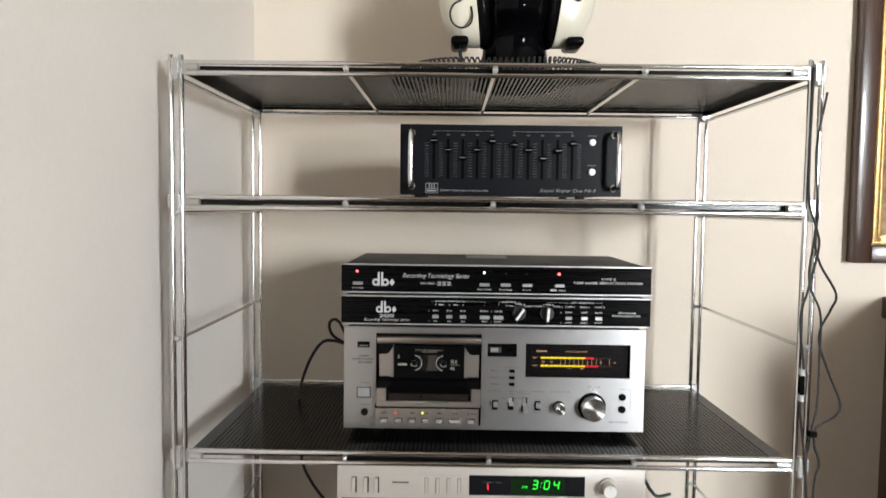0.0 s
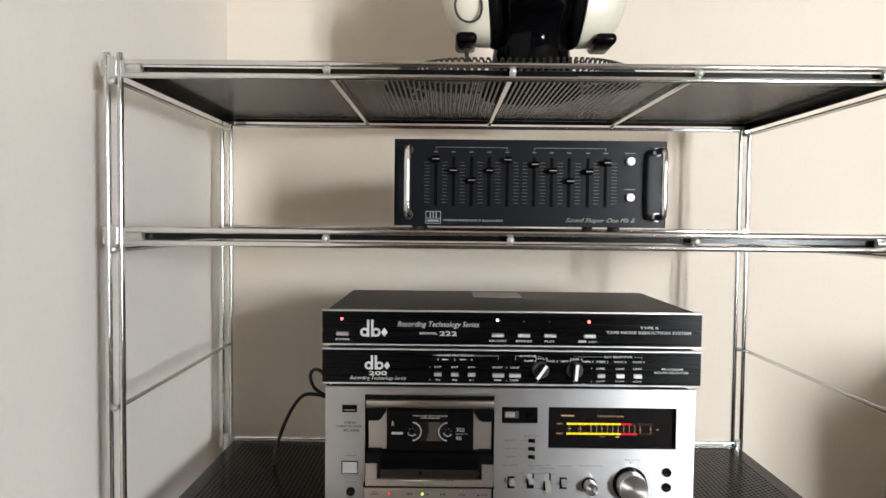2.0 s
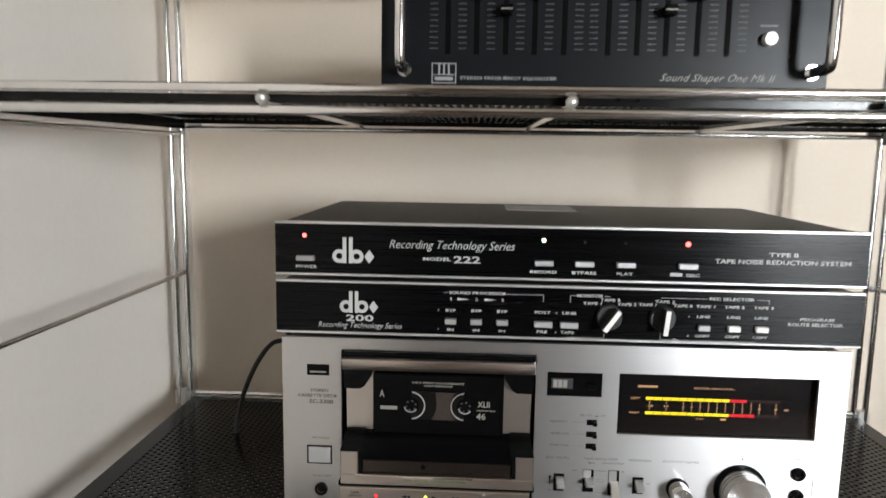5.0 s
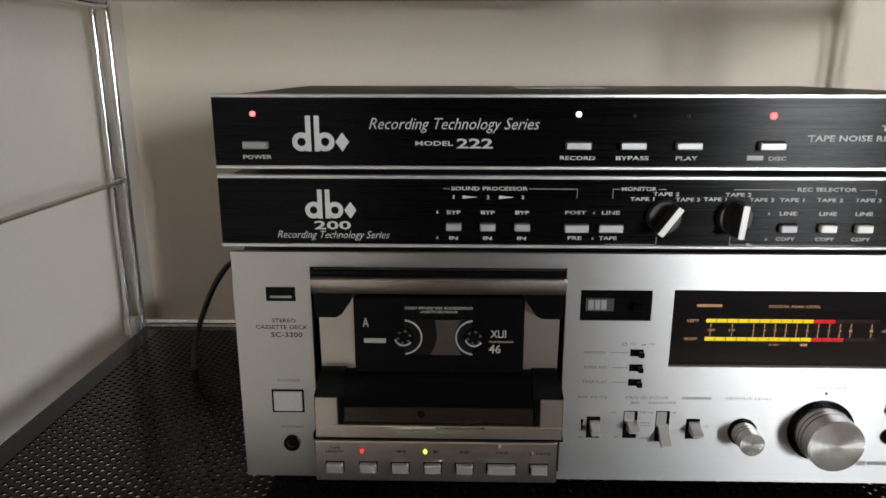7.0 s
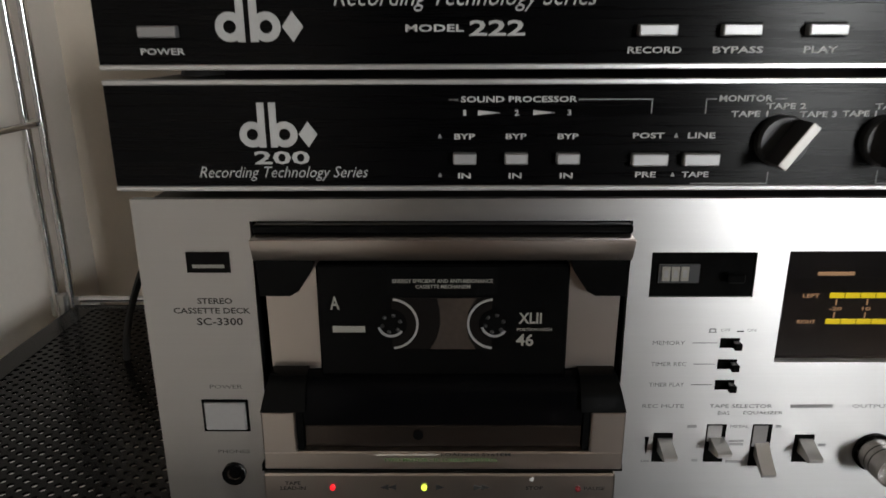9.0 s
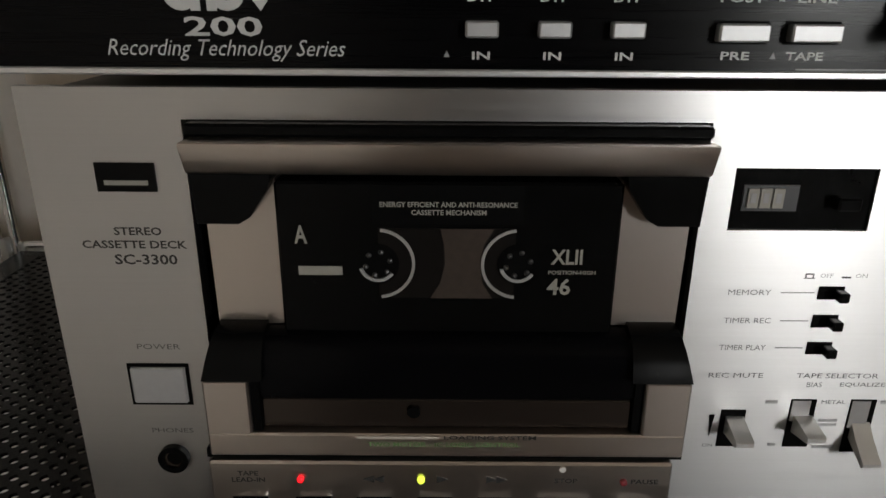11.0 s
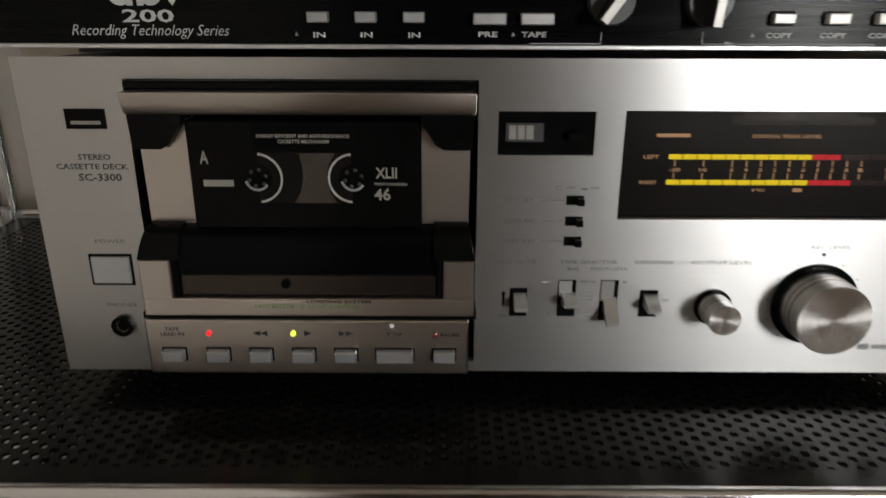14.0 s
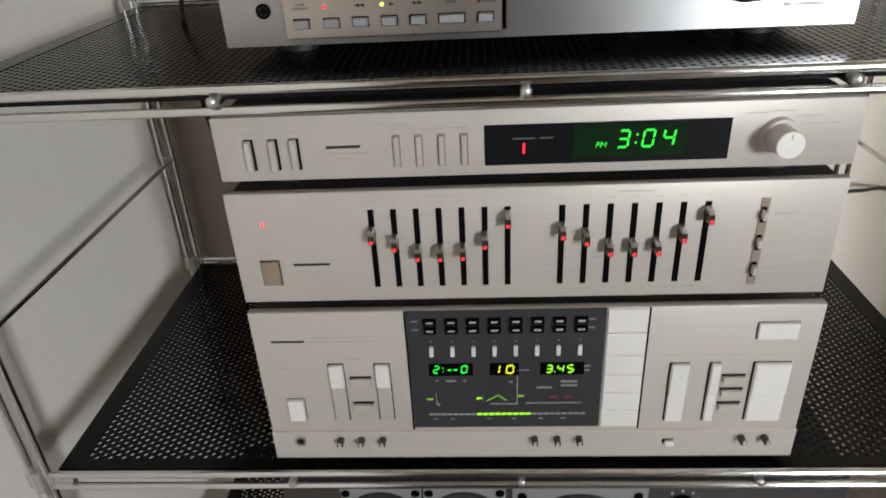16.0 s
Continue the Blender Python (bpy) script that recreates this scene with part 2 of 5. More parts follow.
def ring(bm, x, z, r0, r1, y0, y1, seg=24, a0=0.0, a1=360.0):
    n = seg
    full = a1 - a0 >= 360
    pts = []
    for i in range(n if full else n + 1):
        a = radians(a0 + (a1 - a0) * i / n)
        c, s = math.cos(a), math.sin(a)
        pts.append([bm.verts.new((x + r * c, y, z + r * s)) for r, y in ((r0, y0), (r1, y0), (r1, y1), (r0, y1))])
    for i in range(len(pts) if full else len(pts) - 1):
        a, b = pts[i], pts[(i + 1) % len(pts)]
        for k in range(4):
            bm.faces.new((a[k], a[(k + 1) % 4], b[(k + 1) % 4], b[k]))
    if not full:
        bm.faces.new(pts[0][::-1])
        bm.faces.new(pts[-1])
    return bm


def smooth(me, angle=35):
    bm = bmesh.new()
    bm.from_mesh(me)
    lim = radians(angle)
    for f in bm.faces:
        f.smooth = True
    for e in bm.edges:
        e.smooth = len(e.link_faces) == 2 and e.calc_face_angle(0) < lim
    bm.to_mesh(me)
    bm.free()


def thing(name, base, label, category, group=""):
    ob = new(name)
    ob.location = base
    ob.empty_display_size = 0.02
    return tagged(ob, label, category, group)


def root_base(ob):
    while ob.parent:
        ob = ob.parent
    return Vector(ob.location)


def part(name, bm, mat, parent=None, label="", origin=None):
    """Links a bmesh in world places as one mesh under a thing or a part."""
    bmesh.ops.recalc_face_normals(bm, faces=bm.faces)
    me = bpy.data.meshes.new(name)
    if parent:
        bmesh.ops.translate(bm, verts=bm.verts, vec=-root_base(parent))
    bm.to_mesh(me)
    bm.free()
    me.materials.append(mat)
    smooth(me)
    ob = new(name, me)
    if parent:
        ob.parent = parent
    if label:
        tagged(ob, label)
    return ob


def B(*a, **k):
    return box(bmesh.new(), *a, **k)


def C(*a, **k):
    return cyl(bmesh.new(), *a, **k)


LETTERS = []


def words(parent, text, x0, x1, z, h, y, mat, slant=0.0, name="lettering", bold=0.02):
    """Printed words between x0 and x1, centred at height z, h tall."""
    cu = bpy.data.curves.new("words", "FONT")
    cu.body, cu.resolution_u, cu.shear, cu.offset = text, 2, slant, (0.0 if mat is M_DECKPRINT else 0.02 if mat is M_INK else bold) if slant == 0 else -0.004
    ob = new(name, cu)
    LETTERS.append((ob, parent, x0, x1, z, h, y, mat))
    return ob


def finish_words():
    deps = bpy.context.evaluated_depsgraph_get()
    for ob, parent, x0, x1, z, h, y, mat in LETTERS:
        me = bpy.data.meshes.new_from_object(ob.evaluated_get(deps))
        n = len(me.vertices)
        co = np.empty(n * 3)
        me.vertices.foreach_get("co", co)
        co = co.reshape(n, 3)
        lo, hi = co.min(0), co.max(0)
        base = root_base(parent)
        q = np.empty((n, 3))
        q[:, 0] = x0 + (co[:, 0] - lo[0]) / (hi[0] - lo[0]) * (x1 - x0) - base.x
        q[:, 1] = y - base.y
        q[:, 2] = z + ((co[:, 1] - lo[1]) / (hi[1] - lo[1]) - 0.5) * h - base.z
        me.vertices.foreach_set("co", q.ravel())
        me.materials.clear()
        me.materials.append(mat)
        old, nm = ob.data, ob.name.split(".")[0]
        bpy.data.objects.remove(ob)
        bpy.data.curves.remove(old)
        o = new(nm, me)
        o.parent = parent


def bars(parent, x0, x1, z, h, y, mat, name="print_bar"):
    """Writing that is too small to read, as a plain bar."""
    return part(name, B(x0, x1, y - 0.0001, y + 0.0004, z - h / 2, z + h / 2), mat, parent)


SEG7 = {"0": "abcdef", "1": "bc", "2": "abged", "3": "abgcd", "4": "fgbc", "5": "afgcd", "-": "g"}


def digit(parent, ch, x, z, w, h, y, mat, lean=0.12, t=0.0011):
    bm = bmesh.new()
    where = {"a": (0, h / 2, 1), "g": (0, 0, 1), "d": (0, -h / 2, 1), "f": (-w / 2, h / 4, 0), "b": (w / 2, h / 4, 0), "e": (-w / 2, -h / 4, 0), "c": (w / 2, -h / 4, 0)}
    for s in SEG7[ch]:
        dx, dz, flat = where[s]
        if flat:
            box(bm, x + dx - w / 2 + t * 0.6, x + dx + w / 2 - t * 0.6, y, y + 0.0004, z + dz - t / 2, z + dz + t / 2)
        else:
            box(bm, x + dx - t / 2, x + dx + t / 2, y, y + 0.0004, z + dz - h / 4 + t * 0.5, z + dz + h / 4 - t * 0.5)
    for v in bm.verts:
        v.co.x += lean * (v.co.z - z)
    return part("digit", bm, mat, parent)


# ---- the room ----
LX, BY, RX, FY, CZ = -0.465, 0.45, 3.0, WIN_Y, 2.6
tagged(part("floor", B(LX - 0.15, RX + 0.15, FY - 0.15, BY + 0.15, -0.1, 0.0), M_FLOOR), "wooden floor of the room, darkened to cut bounced light", "floor", kind="structure")
tagged(part("ceiling", B(LX - 0.15, RX + 0.15, FY - 0.15, BY + 0.15, CZ, CZ + 0.1), M_CEIL), "plain ceiling, darkened and warmed to cut bounced light", "ceiling", kind="structure")
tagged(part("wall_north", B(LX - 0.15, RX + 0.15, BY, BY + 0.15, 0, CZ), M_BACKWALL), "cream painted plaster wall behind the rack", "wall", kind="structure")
tagged(part("wall_west", B(LX - 0.15, LX, FY, BY, 0, CZ), M_LEFTWALL), "cream painted plaster side wall, lightened to offset grazing light", "wall", kind="structure")
tagged(part("wall_east", B(RX, RX + 0.15, FY, BY, 0, CZ), M_ROOM), "unseen plaster wall, darkened to cut bounced light", "wall", kind="structure")
bm = bmesh.new()
box(bm, LX - 0.15, WIN_X0, FY - 0.15, FY, 0, CZ)
box(bm, WIN_X1, RX + 0.15, FY - 0.15, FY, 0, CZ)
box(bm, WIN_X0, WIN_X1, FY - 0.15, FY, 0, WIN_Z0)
box(bm, WIN_X0, WIN_X1, FY - 0.15, FY, WIN_Z1, CZ)
tagged(part("wall_south", bm, M_ROOM), "unseen wall with a window opening, darkened to cut bounced light", "wall", kind="structure")
win = thing("window_1", (WM, FY - 0.1, WIN_Z0), "white painted window with two clear panes", "window")
tagged(win, kind="structure")
bm = bmesh.new()
for a, b in ((WIN_X0, WIN_X0 + 0.05), (WM - 0.03, WM + 0.03), (WIN_X1 - 0.05, WIN_X1)):
    box(bm, a, b, FY - 0.045, FY - 0.005, WIN_Z0, WIN_Z1, 0.004)
for a, b in ((WIN_Z0, WIN_Z0 + 0.05), (WIN_Z1 - 0.05, WIN_Z1)):
    box(bm, WIN_X0 + 0.05, WIN_X1 - 0.05, FY - 0.042, FY - 0.008, a, b, 0.004)
part("window_frame", bm, M_WINFRAME, win)
for a, b in ((WIN_X0 + 0.05, WM - 0.03), (WM + 0.03, WIN_X1 - 0.05)):
    o = part("pane", B(a, b, FY - 0.028, FY - 0.022, WIN_Z0 + 0.05, WIN_Z1 - 0.05), M_CLEAR, win)
    o.visible_shadow = False
part("window_sill", B(WIN_X0 - 0.05, WIN_X1 + 0.05, FY - 0.04, FY + 0.08, WIN_Z0 - 0.03, WIN_Z0 + 0.001, 0.004), M_WINFRAME, win)

tagged(part("backdrop", B(-3.0, 9.0, FY - 1.62, FY - 1.60, -2.0, 1.30), E_GROUND), "pale daylit ground outside the window", "backdrop", kind="structure")

# ---- the rack ----
RL, RR, RF, RB = -0.4205, 0.4105, -0.067, 0.312
LEVELS = (1.5250, 1.3500, 1.0085, 0.6780, 0.345)
CROSS = (-0.198, -0.004, 0.190)
rack = thing("wire_shelf_rack", ((RL + RR) / 2, (RF + RB) / 2, 0.0), "chrome tube shelf rack with black perforated steel shelves", "shelf rack")
for side in (RL, RR):
    for py in (RF, RB):
        px = side if py < 0 else side - (0.008 if side > 0 else 0.002)
        post = part("post", cyl(cyl(bmesh.new(), (px - 0.0068, py, 0.0), (px - 0.0068, py, 1.541), 0.0034, 14), (px + 0.0068, py, 0.0), (px + 0.0068, py, 1.541), 0.0034, 14), M_CHROME, rack)
        for z in LEVELS:
            bm = bmesh.new()
            box(bm, px - 0.0125, px + 0.0125, py - 0.0025, py + 0.0025, z - 0.009, z + 0.009, 0.0012)
            box(bm, px - 0.0035, px + 0.0035, py - 0.006, py + 0.004, z - 0.016, z + 0.012, 0.001)
            part("bracket", bm, M_ZINC, post)
            part("bolt", ball(bmesh.new(), (px, py - 0.0055, z - 0.014), 0.0038, 10, 6, (1, 0.7, 1)), M_ZINC, post)
        for z in (1.168, 0.828):
            part("bolt", ball(bmesh.new(), (px, py - (0.004 if py < 0 else 0.0), z), 0.0042, 10, 6), M_ZINC, post)
        part("cap", C((px - 0.0068, py, 1.541), (px - 0.0068, py, 1.5425), 0.0036, 12), M_ZINC, post)
for px in (RL, RR):
    s = 1 if px < 0 else -1
    for z in (1.168, 0.828):
        part("side_brace", C((px + s * 0.002, RF, z), (px + s * 0.002, RB, z), 0.0026, 12), M_CHROME, rack)
    for z in LEVELS:
        part("side_rail", C((px + s * 0.004, RF, z - 0.014), (px + s * 0.004, RB, z - 0.014), 0.0030, 12), M_CHROME, rack)
for z in LEVELS:
    for py in (RF, RB):
        for dz in (0.0068, -0.0068):
            part("rail", C((RL + 0.012, py, z + dz), (RR - 0.012, py, z + dz), 0.0032, 14), M_CHROME, rack)
        for ex in (RL + 0.022, RR - 0.022):
            part("end_clip", C((ex - 0.008, py, z), (ex + 0.008, py, z), 0.0042, 12), M_ZINC, rack)
    for cx in CROSS:
        bar = part("crossbar", C((cx, RF, z - 0.001), (cx, RB, z - 0.001), 0.0036, 12), M_CHROME, rack)
        part("bolt_head", ball(cyl(bmesh.new(), (cx, RF - 0.005, z), (cx, RF + 0.004, z), 0.0034, 12), (cx, RF - 0.0045, z), 0.0038, 12, 8, (1, 0.7, 1)), M_ZINC, bar)


def perforated(z, gauge):
    """Steel sheet with round holes in a staggered pattern, folded down at its ends."""
    x0, x1, y0, y1 = RL + 0.0105, RR - 0.0105, RF + 0.009, RB - 0.006
    pitch, hole = 0.0072, 0.0020
    nx = int((x1 - x0 - 0.036) / (pitch * 0.866))
    ny = int((y1 - y0 - 0.014) / pitch)
    sx, sy = (x0 + x1 - (nx - 1) * pitch * 0.866) / 2, (y0 + y1 - (ny - 0.5) * pitch) / 2
    i, j = np.meshgrid(np.arange(nx), np.arange(ny), indexing="ij")
    cx = (sx + i * pitch * 0.866).ravel()
    cy = (sy + (j + 0.5 * (i % 2)) * pitch).ravel()
    ao = np.radians(60 * np.arange(6))
    ai = np.radians(30 * np.arange(12))
    ro = pitch / math.sqrt(3)
    ov = np.stack([cx[:, None] + ro * np.cos(ao), cy[:, None] + ro * np.sin(ao)], -1)
    iv = np.stack([cx[:, None] + hole * np.cos(ai), cy[:, None] + hole * np.sin(ai)], -1)
    vv = np.concatenate([ov, iv], 1).reshape(-1, 2)
    low = iv.reshape(-1, 2)
    verts = np.vstack([np.column_stack([vv, np.full(len(vv), z)]), np.column_stack([low, np.full(len(low), z - gauge)])])
    wall0 = len(vv)
    faces = []
    for c in range(len(cx)):
        b = c * 18
        for k in range(6):
            faces.append((b + k, b + (k + 1) % 6, b + 6 + (2 * k + 2) % 12, b + 6 + 2 * k + 1, b + 6 + 2 * k))
        for k in range(12):
            faces.append((b + 6 + k, b + 6 + (k + 1) % 12, wall0 + c * 12 + (k + 1) % 12, wall0 + c * 12 + k))
    hx0, hx1 = cx.min() - ro * 0.75, cx.max() + ro * 0.75
    hy0, hy1 = cy.min() - pitch / 2, cy.max() + pitch / 2
    n = len(verts)
    extra, ef = [], []

    def strip(a, b, c, d, zz0, zz1):
        k = n + len(extra)
        extra.extend([(a, c, zz0), (b, c, zz0), (b, d, zz1), (a, d, zz1)])
        ef.append((k, k + 1, k + 2, k + 3))
    zz = z + 0.0003
    strip(x0, hx0 + 0.0014, y0, y1, zz, zz)
    strip(hx1 - 0.0014, x1, y0, y1, zz, zz)
    strip(hx0 + 0.0014, hx1 - 0.0014, y0, hy0 + 0.0036, zz, zz)
    strip(hx0 + 0.0014, hx1 - 0.0014, hy1 - 0.0036, y1, zz, zz)
    me = bpy.data.meshes.new("perforated_sheet")
    me.from_pydata([*map(tuple, verts), *extra], [], faces + ef)
    me.materials.append(M_MESH)
    me.update()
    return me, (x0, x1, y0, y1)


light_sheet, (SX0, SX1, SY0, SY1) = perforated(0.0, 0.0004)
heavy_sheet = perforated(0.0, 0.0016)[0]
for z in LEVELS:
    sh = new("perforated_sheet", light_sheet if z > 1.2 else heavy_sheet)
    sh.parent = rack
    sh.location = Vector((0, 0, z + 0.0035)) - rack.location
    tagged(sh, "black perforated steel shelf sheet")
    for a, b in ((SX0, SX0 + 0.0015), (SX1 - 0.0015, SX1)):
        part("folded_edge", B(a, b, SY0, SY1, z - 0.0085, z + 0.0035), M_MESH, rack)
    part("folded_edge", B(SX0 + 0.002, SX1 - 0.002, SY0, SY0 + 0.0012, z - 0.002, z + 0.0035), M_MESH, rack)
    part("folded_edge", B(SX0 + 0.002, SX1 - 0.002, SY1 - 0.0012, SY1, z - 0.002, z + 0.0035), M_MESH, rack)

# ---- tape noise reduction unit and route selector ----


def feet(parent, xs, ys, z0, z1, r=0.009):
    for x in xs:
        for y in ys:
            part("foot", C((x, y, z0), (x, y, z1), r, 16, r * 0.85), M_RUBBER, parent)


def emblem(parent, x0, x1, z0, z1, y, mat):
    """Maker's sign as plain rings, stems and a tilted square."""
    w, h = x1 - x0, z1 - z0
    r = w * 0.165
    bm = bmesh.new()
    for cx in (x0 + r, x0 + w * 0.58):
        ring(bm, cx, z0 + r, r * 0.45, r, y - 0.0002, y + 0.0004, 20)
    for sx in (x0 + w * 0.29, x0 + w * 0.44):
        box(bm, sx - w * 0.045, sx + w * 0.045, y - 0.0003, y + 0.0004, z0, z1)
    cx, cz, q = x1 - w * 0.12, z0 + r, w * 0.12
    prism(bm, [(cx - q, cz), (cx, cz + r), (cx + q, cz), (cx, cz - r)], y - 0.0002, y + 0.0004)
    return part("emblem", bm, mat, parent)


FY0 = 0.014
X0, X1 = -0.2160, 0.2300


def black_unit(name, label, z0, z1, deep):
    u = thing(name, ((X0 + X1) / 2, 0.12, z0), label, "audio unit")
    fp = part("front_panel", B(X0, X1, FY0, FY0 + 0.004, z0 + 0.002, z1 - 0.002), M_PANEL, u)
    part("trim_strip", B(X0, X1, FY0 - 0.0012, FY0 + 0.004, z1 - 0.002, z1, 0.0004), M_TRIM, fp)
    part("trim_strip", B(X0, X1, FY0 - 0.0012, FY0 + 0.004, z0, z0 + 0.002, 0.0004), M_TRIM, fp)
    part("case", B(X0 + 0.004, X1 - 0.004, FY0 + 0.004, deep, z0 + 0.002, z1 - 0.001, 0.0012), M_CASE, u, "dark grey painted steel case")
    return u


def push(parent, x, z, w, h, y, mat, out=0.004, e=0.0007):
    b = part("button", B(x - w / 2, x + w / 2, y - out, y + 0.001, z - h / 2, z + h / 2, 0.0005), mat, parent)
    bm = bmesh.new()
    box(bm, x - w / 2 - e, x + w / 2 + e, y - 0.00025, y + 0.0005, z + h / 2, z + h / 2 + e)
    box(bm, x - w / 2 - e, x + w / 2 + e, y - 0.00025, y + 0.0005, z - h / 2 - e, z - h / 2)
    box(bm, x - w / 2 - e, x - w / 2, y - 0.00025, y + 0.0005, z - h / 2, z + h / 2)
    box(bm, x + w / 2, x + w / 2 + e, y - 0.00025, y + 0.0005, z - h / 2, z + h / 2)
    part("button_surround", bm, M_SLOT, b)
    return b


def led(parent, x, z, y, mat, r=0.0016):
    return part("indicator_lamp", ball(cyl(bmesh.new(), (x, y + 0.0005, z), (x, y - 0.0008, z), r, 12), (x, y - 0.0008, z), r, 12, 6, (1, 0.6, 1)), mat, parent)


nr = black_unit("noise_reduction_unit", "black slim tape noise reduction unit with pale trim and lit lamps", 1.2225, 1.2645, 0.255)
feet(nr, (-0.19, 0.2), (0.05, 0.23), 1.219, 1.2245)
Y = FY0 - 0.00012
led(nr, -0.193, 1.2535, FY0, E_REDHOT)
led(nr, -0.010, 1.2535, FY0, E_WHITEGREEN)
led(nr, 0.021, 1.2526, FY0, M_UNLIT, 0.0010)
led(nr, 0.051, 1.2526, FY0, M_DARKMETAL, 0.0010)
led(nr, 0.0975, 1.2528, FY0, E_REDHOT, 0.0019)
for x in (-0.192, -0.0095, 0.021, 0.052, 0.098):
    push(nr, x, 1.2362, 0.0142, 0.0042, FY0, M_SILVERBTN)
for s, a, b in (("POWER", -0.2, -0.1835), ("RECORD", -0.0195, 0.0005), ("BYPASS", 0.012, 0.0305), ("PLAY", 0.0455, 0.058), ("DISC", 0.0975, 0.1075)):
    words(nr, s, a, b, 1.2292, 0.0024, Y, M_WHITE)
bars(nr, 0.0855, 0.0945, 1.2295, 0.0026, Y, M_WHITE)
emblem(nr, -0.1715, -0.139, 1.2325, 1.2525, FY0, M_WHITE)
words(nr, "Recording Technology Series", -0.1275, -0.0315, 1.2472, 0.0085, Y, M_WHITE, 0.35)
words(nr, "MODEL", -0.1015, -0.080, 1.2372, 0.0026, Y, M_WHITE)
words(nr, "222", -0.078, -0.0575, 1.2372, 0.0055, Y, M_WHITE)
words(nr, "TYPE II", 0.1575, 0.1785, 1.2462, 0.003, Y, M_WHITE)
words(nr, "TAPE NOISE REDUCTION SYSTEM", 0.118, 0.2175, 1.2405, 0.0034, Y, M_WHITE)
part("paper_label", B(-0.032, 0.036, 0.17, 0.235, 1.2634, 1.2639), M_LABEL, nr, "pale paper label on the lid")

rs = black_unit("route_selector_unit", "black slim program route selector with two silver knobs", 1.1765, 1.2190, 0.250)
feet(rs, (-0.19, 0.2), (0.05, 0.22), 1.173, 1.1785)
emblem(rs, -0.166, -0.136, 1.1935, 1.2105, FY0, M_WHITE)
words(rs, "200", -0.161, -0.1395, 1.1895, 0.0052, Y, M_WHITE)
words(rs, "Recording Technology Series", -0.183, -0.117, 1.1832, 0.0058, Y, M_WHITE, 0.35)
for x, m in ((-0.0795, M_SILVERBTN), (-0.0597, M_SILVERBTN), (-0.0398, M_SILVERBTN), (0.1125, M_SILVERBTN), (0.135, M_PALE_BTN), (0.1555, M_PALE_BTN)):
    push(rs, x, 1.1893, 0.009, 0.0044, FY0, m)
for x in (-0.0085, 0.0112):
    push(rs, x, 1.1888, 0.0138, 0.0048, FY0, M_SILVERBTN)
for x in (-0.0795, -0.0597, -0.0398):
    words(rs, "BYP", x - 0.004, x + 0.004, 1.1975, 0.0022, Y, M_WHITE)
    words(rs, "IN", x - 0.0025, x + 0.0025, 1.1822, 0.0022, Y, M_WHITE)
for s, x in (("1", -0.0795), ("2", -0.0597), ("3", -0.0398)):
    words(rs, s, x - (0.0005 if s == "1" else 0.0008), x + (0.0005 if s == "1" else 0.0008), 1.2065, 0.0022, Y, M_WHITE)
for x in (-0.0745, -0.0535):
    part("arrow_mark", prism(bmesh.new(), [(x, 1.2075), (x + 0.0085, 1.2065), (x, 1.2055)], FY0 - 0.0003, FY0 + 0.0002), M_WHITE, rs)
part("arrow_mark", prism(bmesh.new(), [(0.0905, 1.1801), (0.0960, 1.1790), (0.0905, 1.1779)], FY0 - 0.0003, FY0 + 0.0002), M_WHITE, rs)
for x in (-0.0890, 0.0015, 0.1015):
    for z in (1.1977, 1.1826):
        part("arrow_mark", prism(bmesh.new(), [(x - 0.0008, z - 0.0008), (x + 0.0008, z - 0.0008), (x, z + 0.0010)], FY0 - 0.0003, FY0 + 0.0002), M_GREYPRINT, rs)
words(rs, "SOUND PROCESSOR", -0.081, -0.037, 1.2115, 0.0023, Y, M_WHITE)
for a, b, c, d in ((-0.0855, -0.082, 1.2112, 1.2116), (-0.0365, -0.0085, 1.2112, 1.2116), (-0.0089, -0.0085, 1.206, 1.2116), (0.0115, 0.0155, 1.2112, 1.2116), (0.0115, 0.0119, 1.206, 1.2116), (0.0375, 0.042, 1.2112, 1.2116),
                   (0.0085, 0.0385, 1.1788, 1.1792), (0.0381, 0.0385, 1.1788, 1.1835), (0.0800, 0.1145, 1.2112, 1.2116), (0.1510, 0.1605, 1.2112, 1.2116), (0.1601, 0.1605, 1.2085, 1.2116), (0.0805, 0.0809, 1.1788, 1.184), (0.0805, 0.153, 1.1788, 1.1792)):
    part("ruled_line", B(a, b, FY0 - 0.0003, FY0 + 0.0002, c, d), M_GREYPRINT, rs)
words(rs, "MONITOR", 0.0165, 0.0365, 1.2116, 0.0024, Y, M_WHITE)
words(rs, "REC SELECTOR", 0.116, 0.1495, 1.2116, 0.0024, Y, M_WHITE)
for s, a, b, z in (("POST", -0.015, -0.003, 1.1977), ("PRE", -0.013, -0.005, 1.1826), ("LINE", 0.006, 0.0165, 1.1977), ("TAPE", 0.005, 0.0155, 1.1826), ("TAPE 1", 0.0215, 0.0355, 1.2058), ("TAPE 2", 0.0345, 0.0495, 1.2087),
                   ("TAPE 3", 0.0475, 0.0615, 1.2056), ("TAPE 1", 0.0635, 0.0765, 1.2058), ("TAPE 2", 0.0755, 0.0905, 1.2085), ("TAPE 3", 0.0895, 0.1035, 1.2056), ("TAPE 1", 0.1065, 0.1205, 1.2056), ("TAPE 2", 0.1275, 0.1425, 1.2056), ("TAPE 3", 0.1490, 0.1640, 1.2056)):
    words(rs, s, a, b, z, 0.0022, Y, M_WHITE)
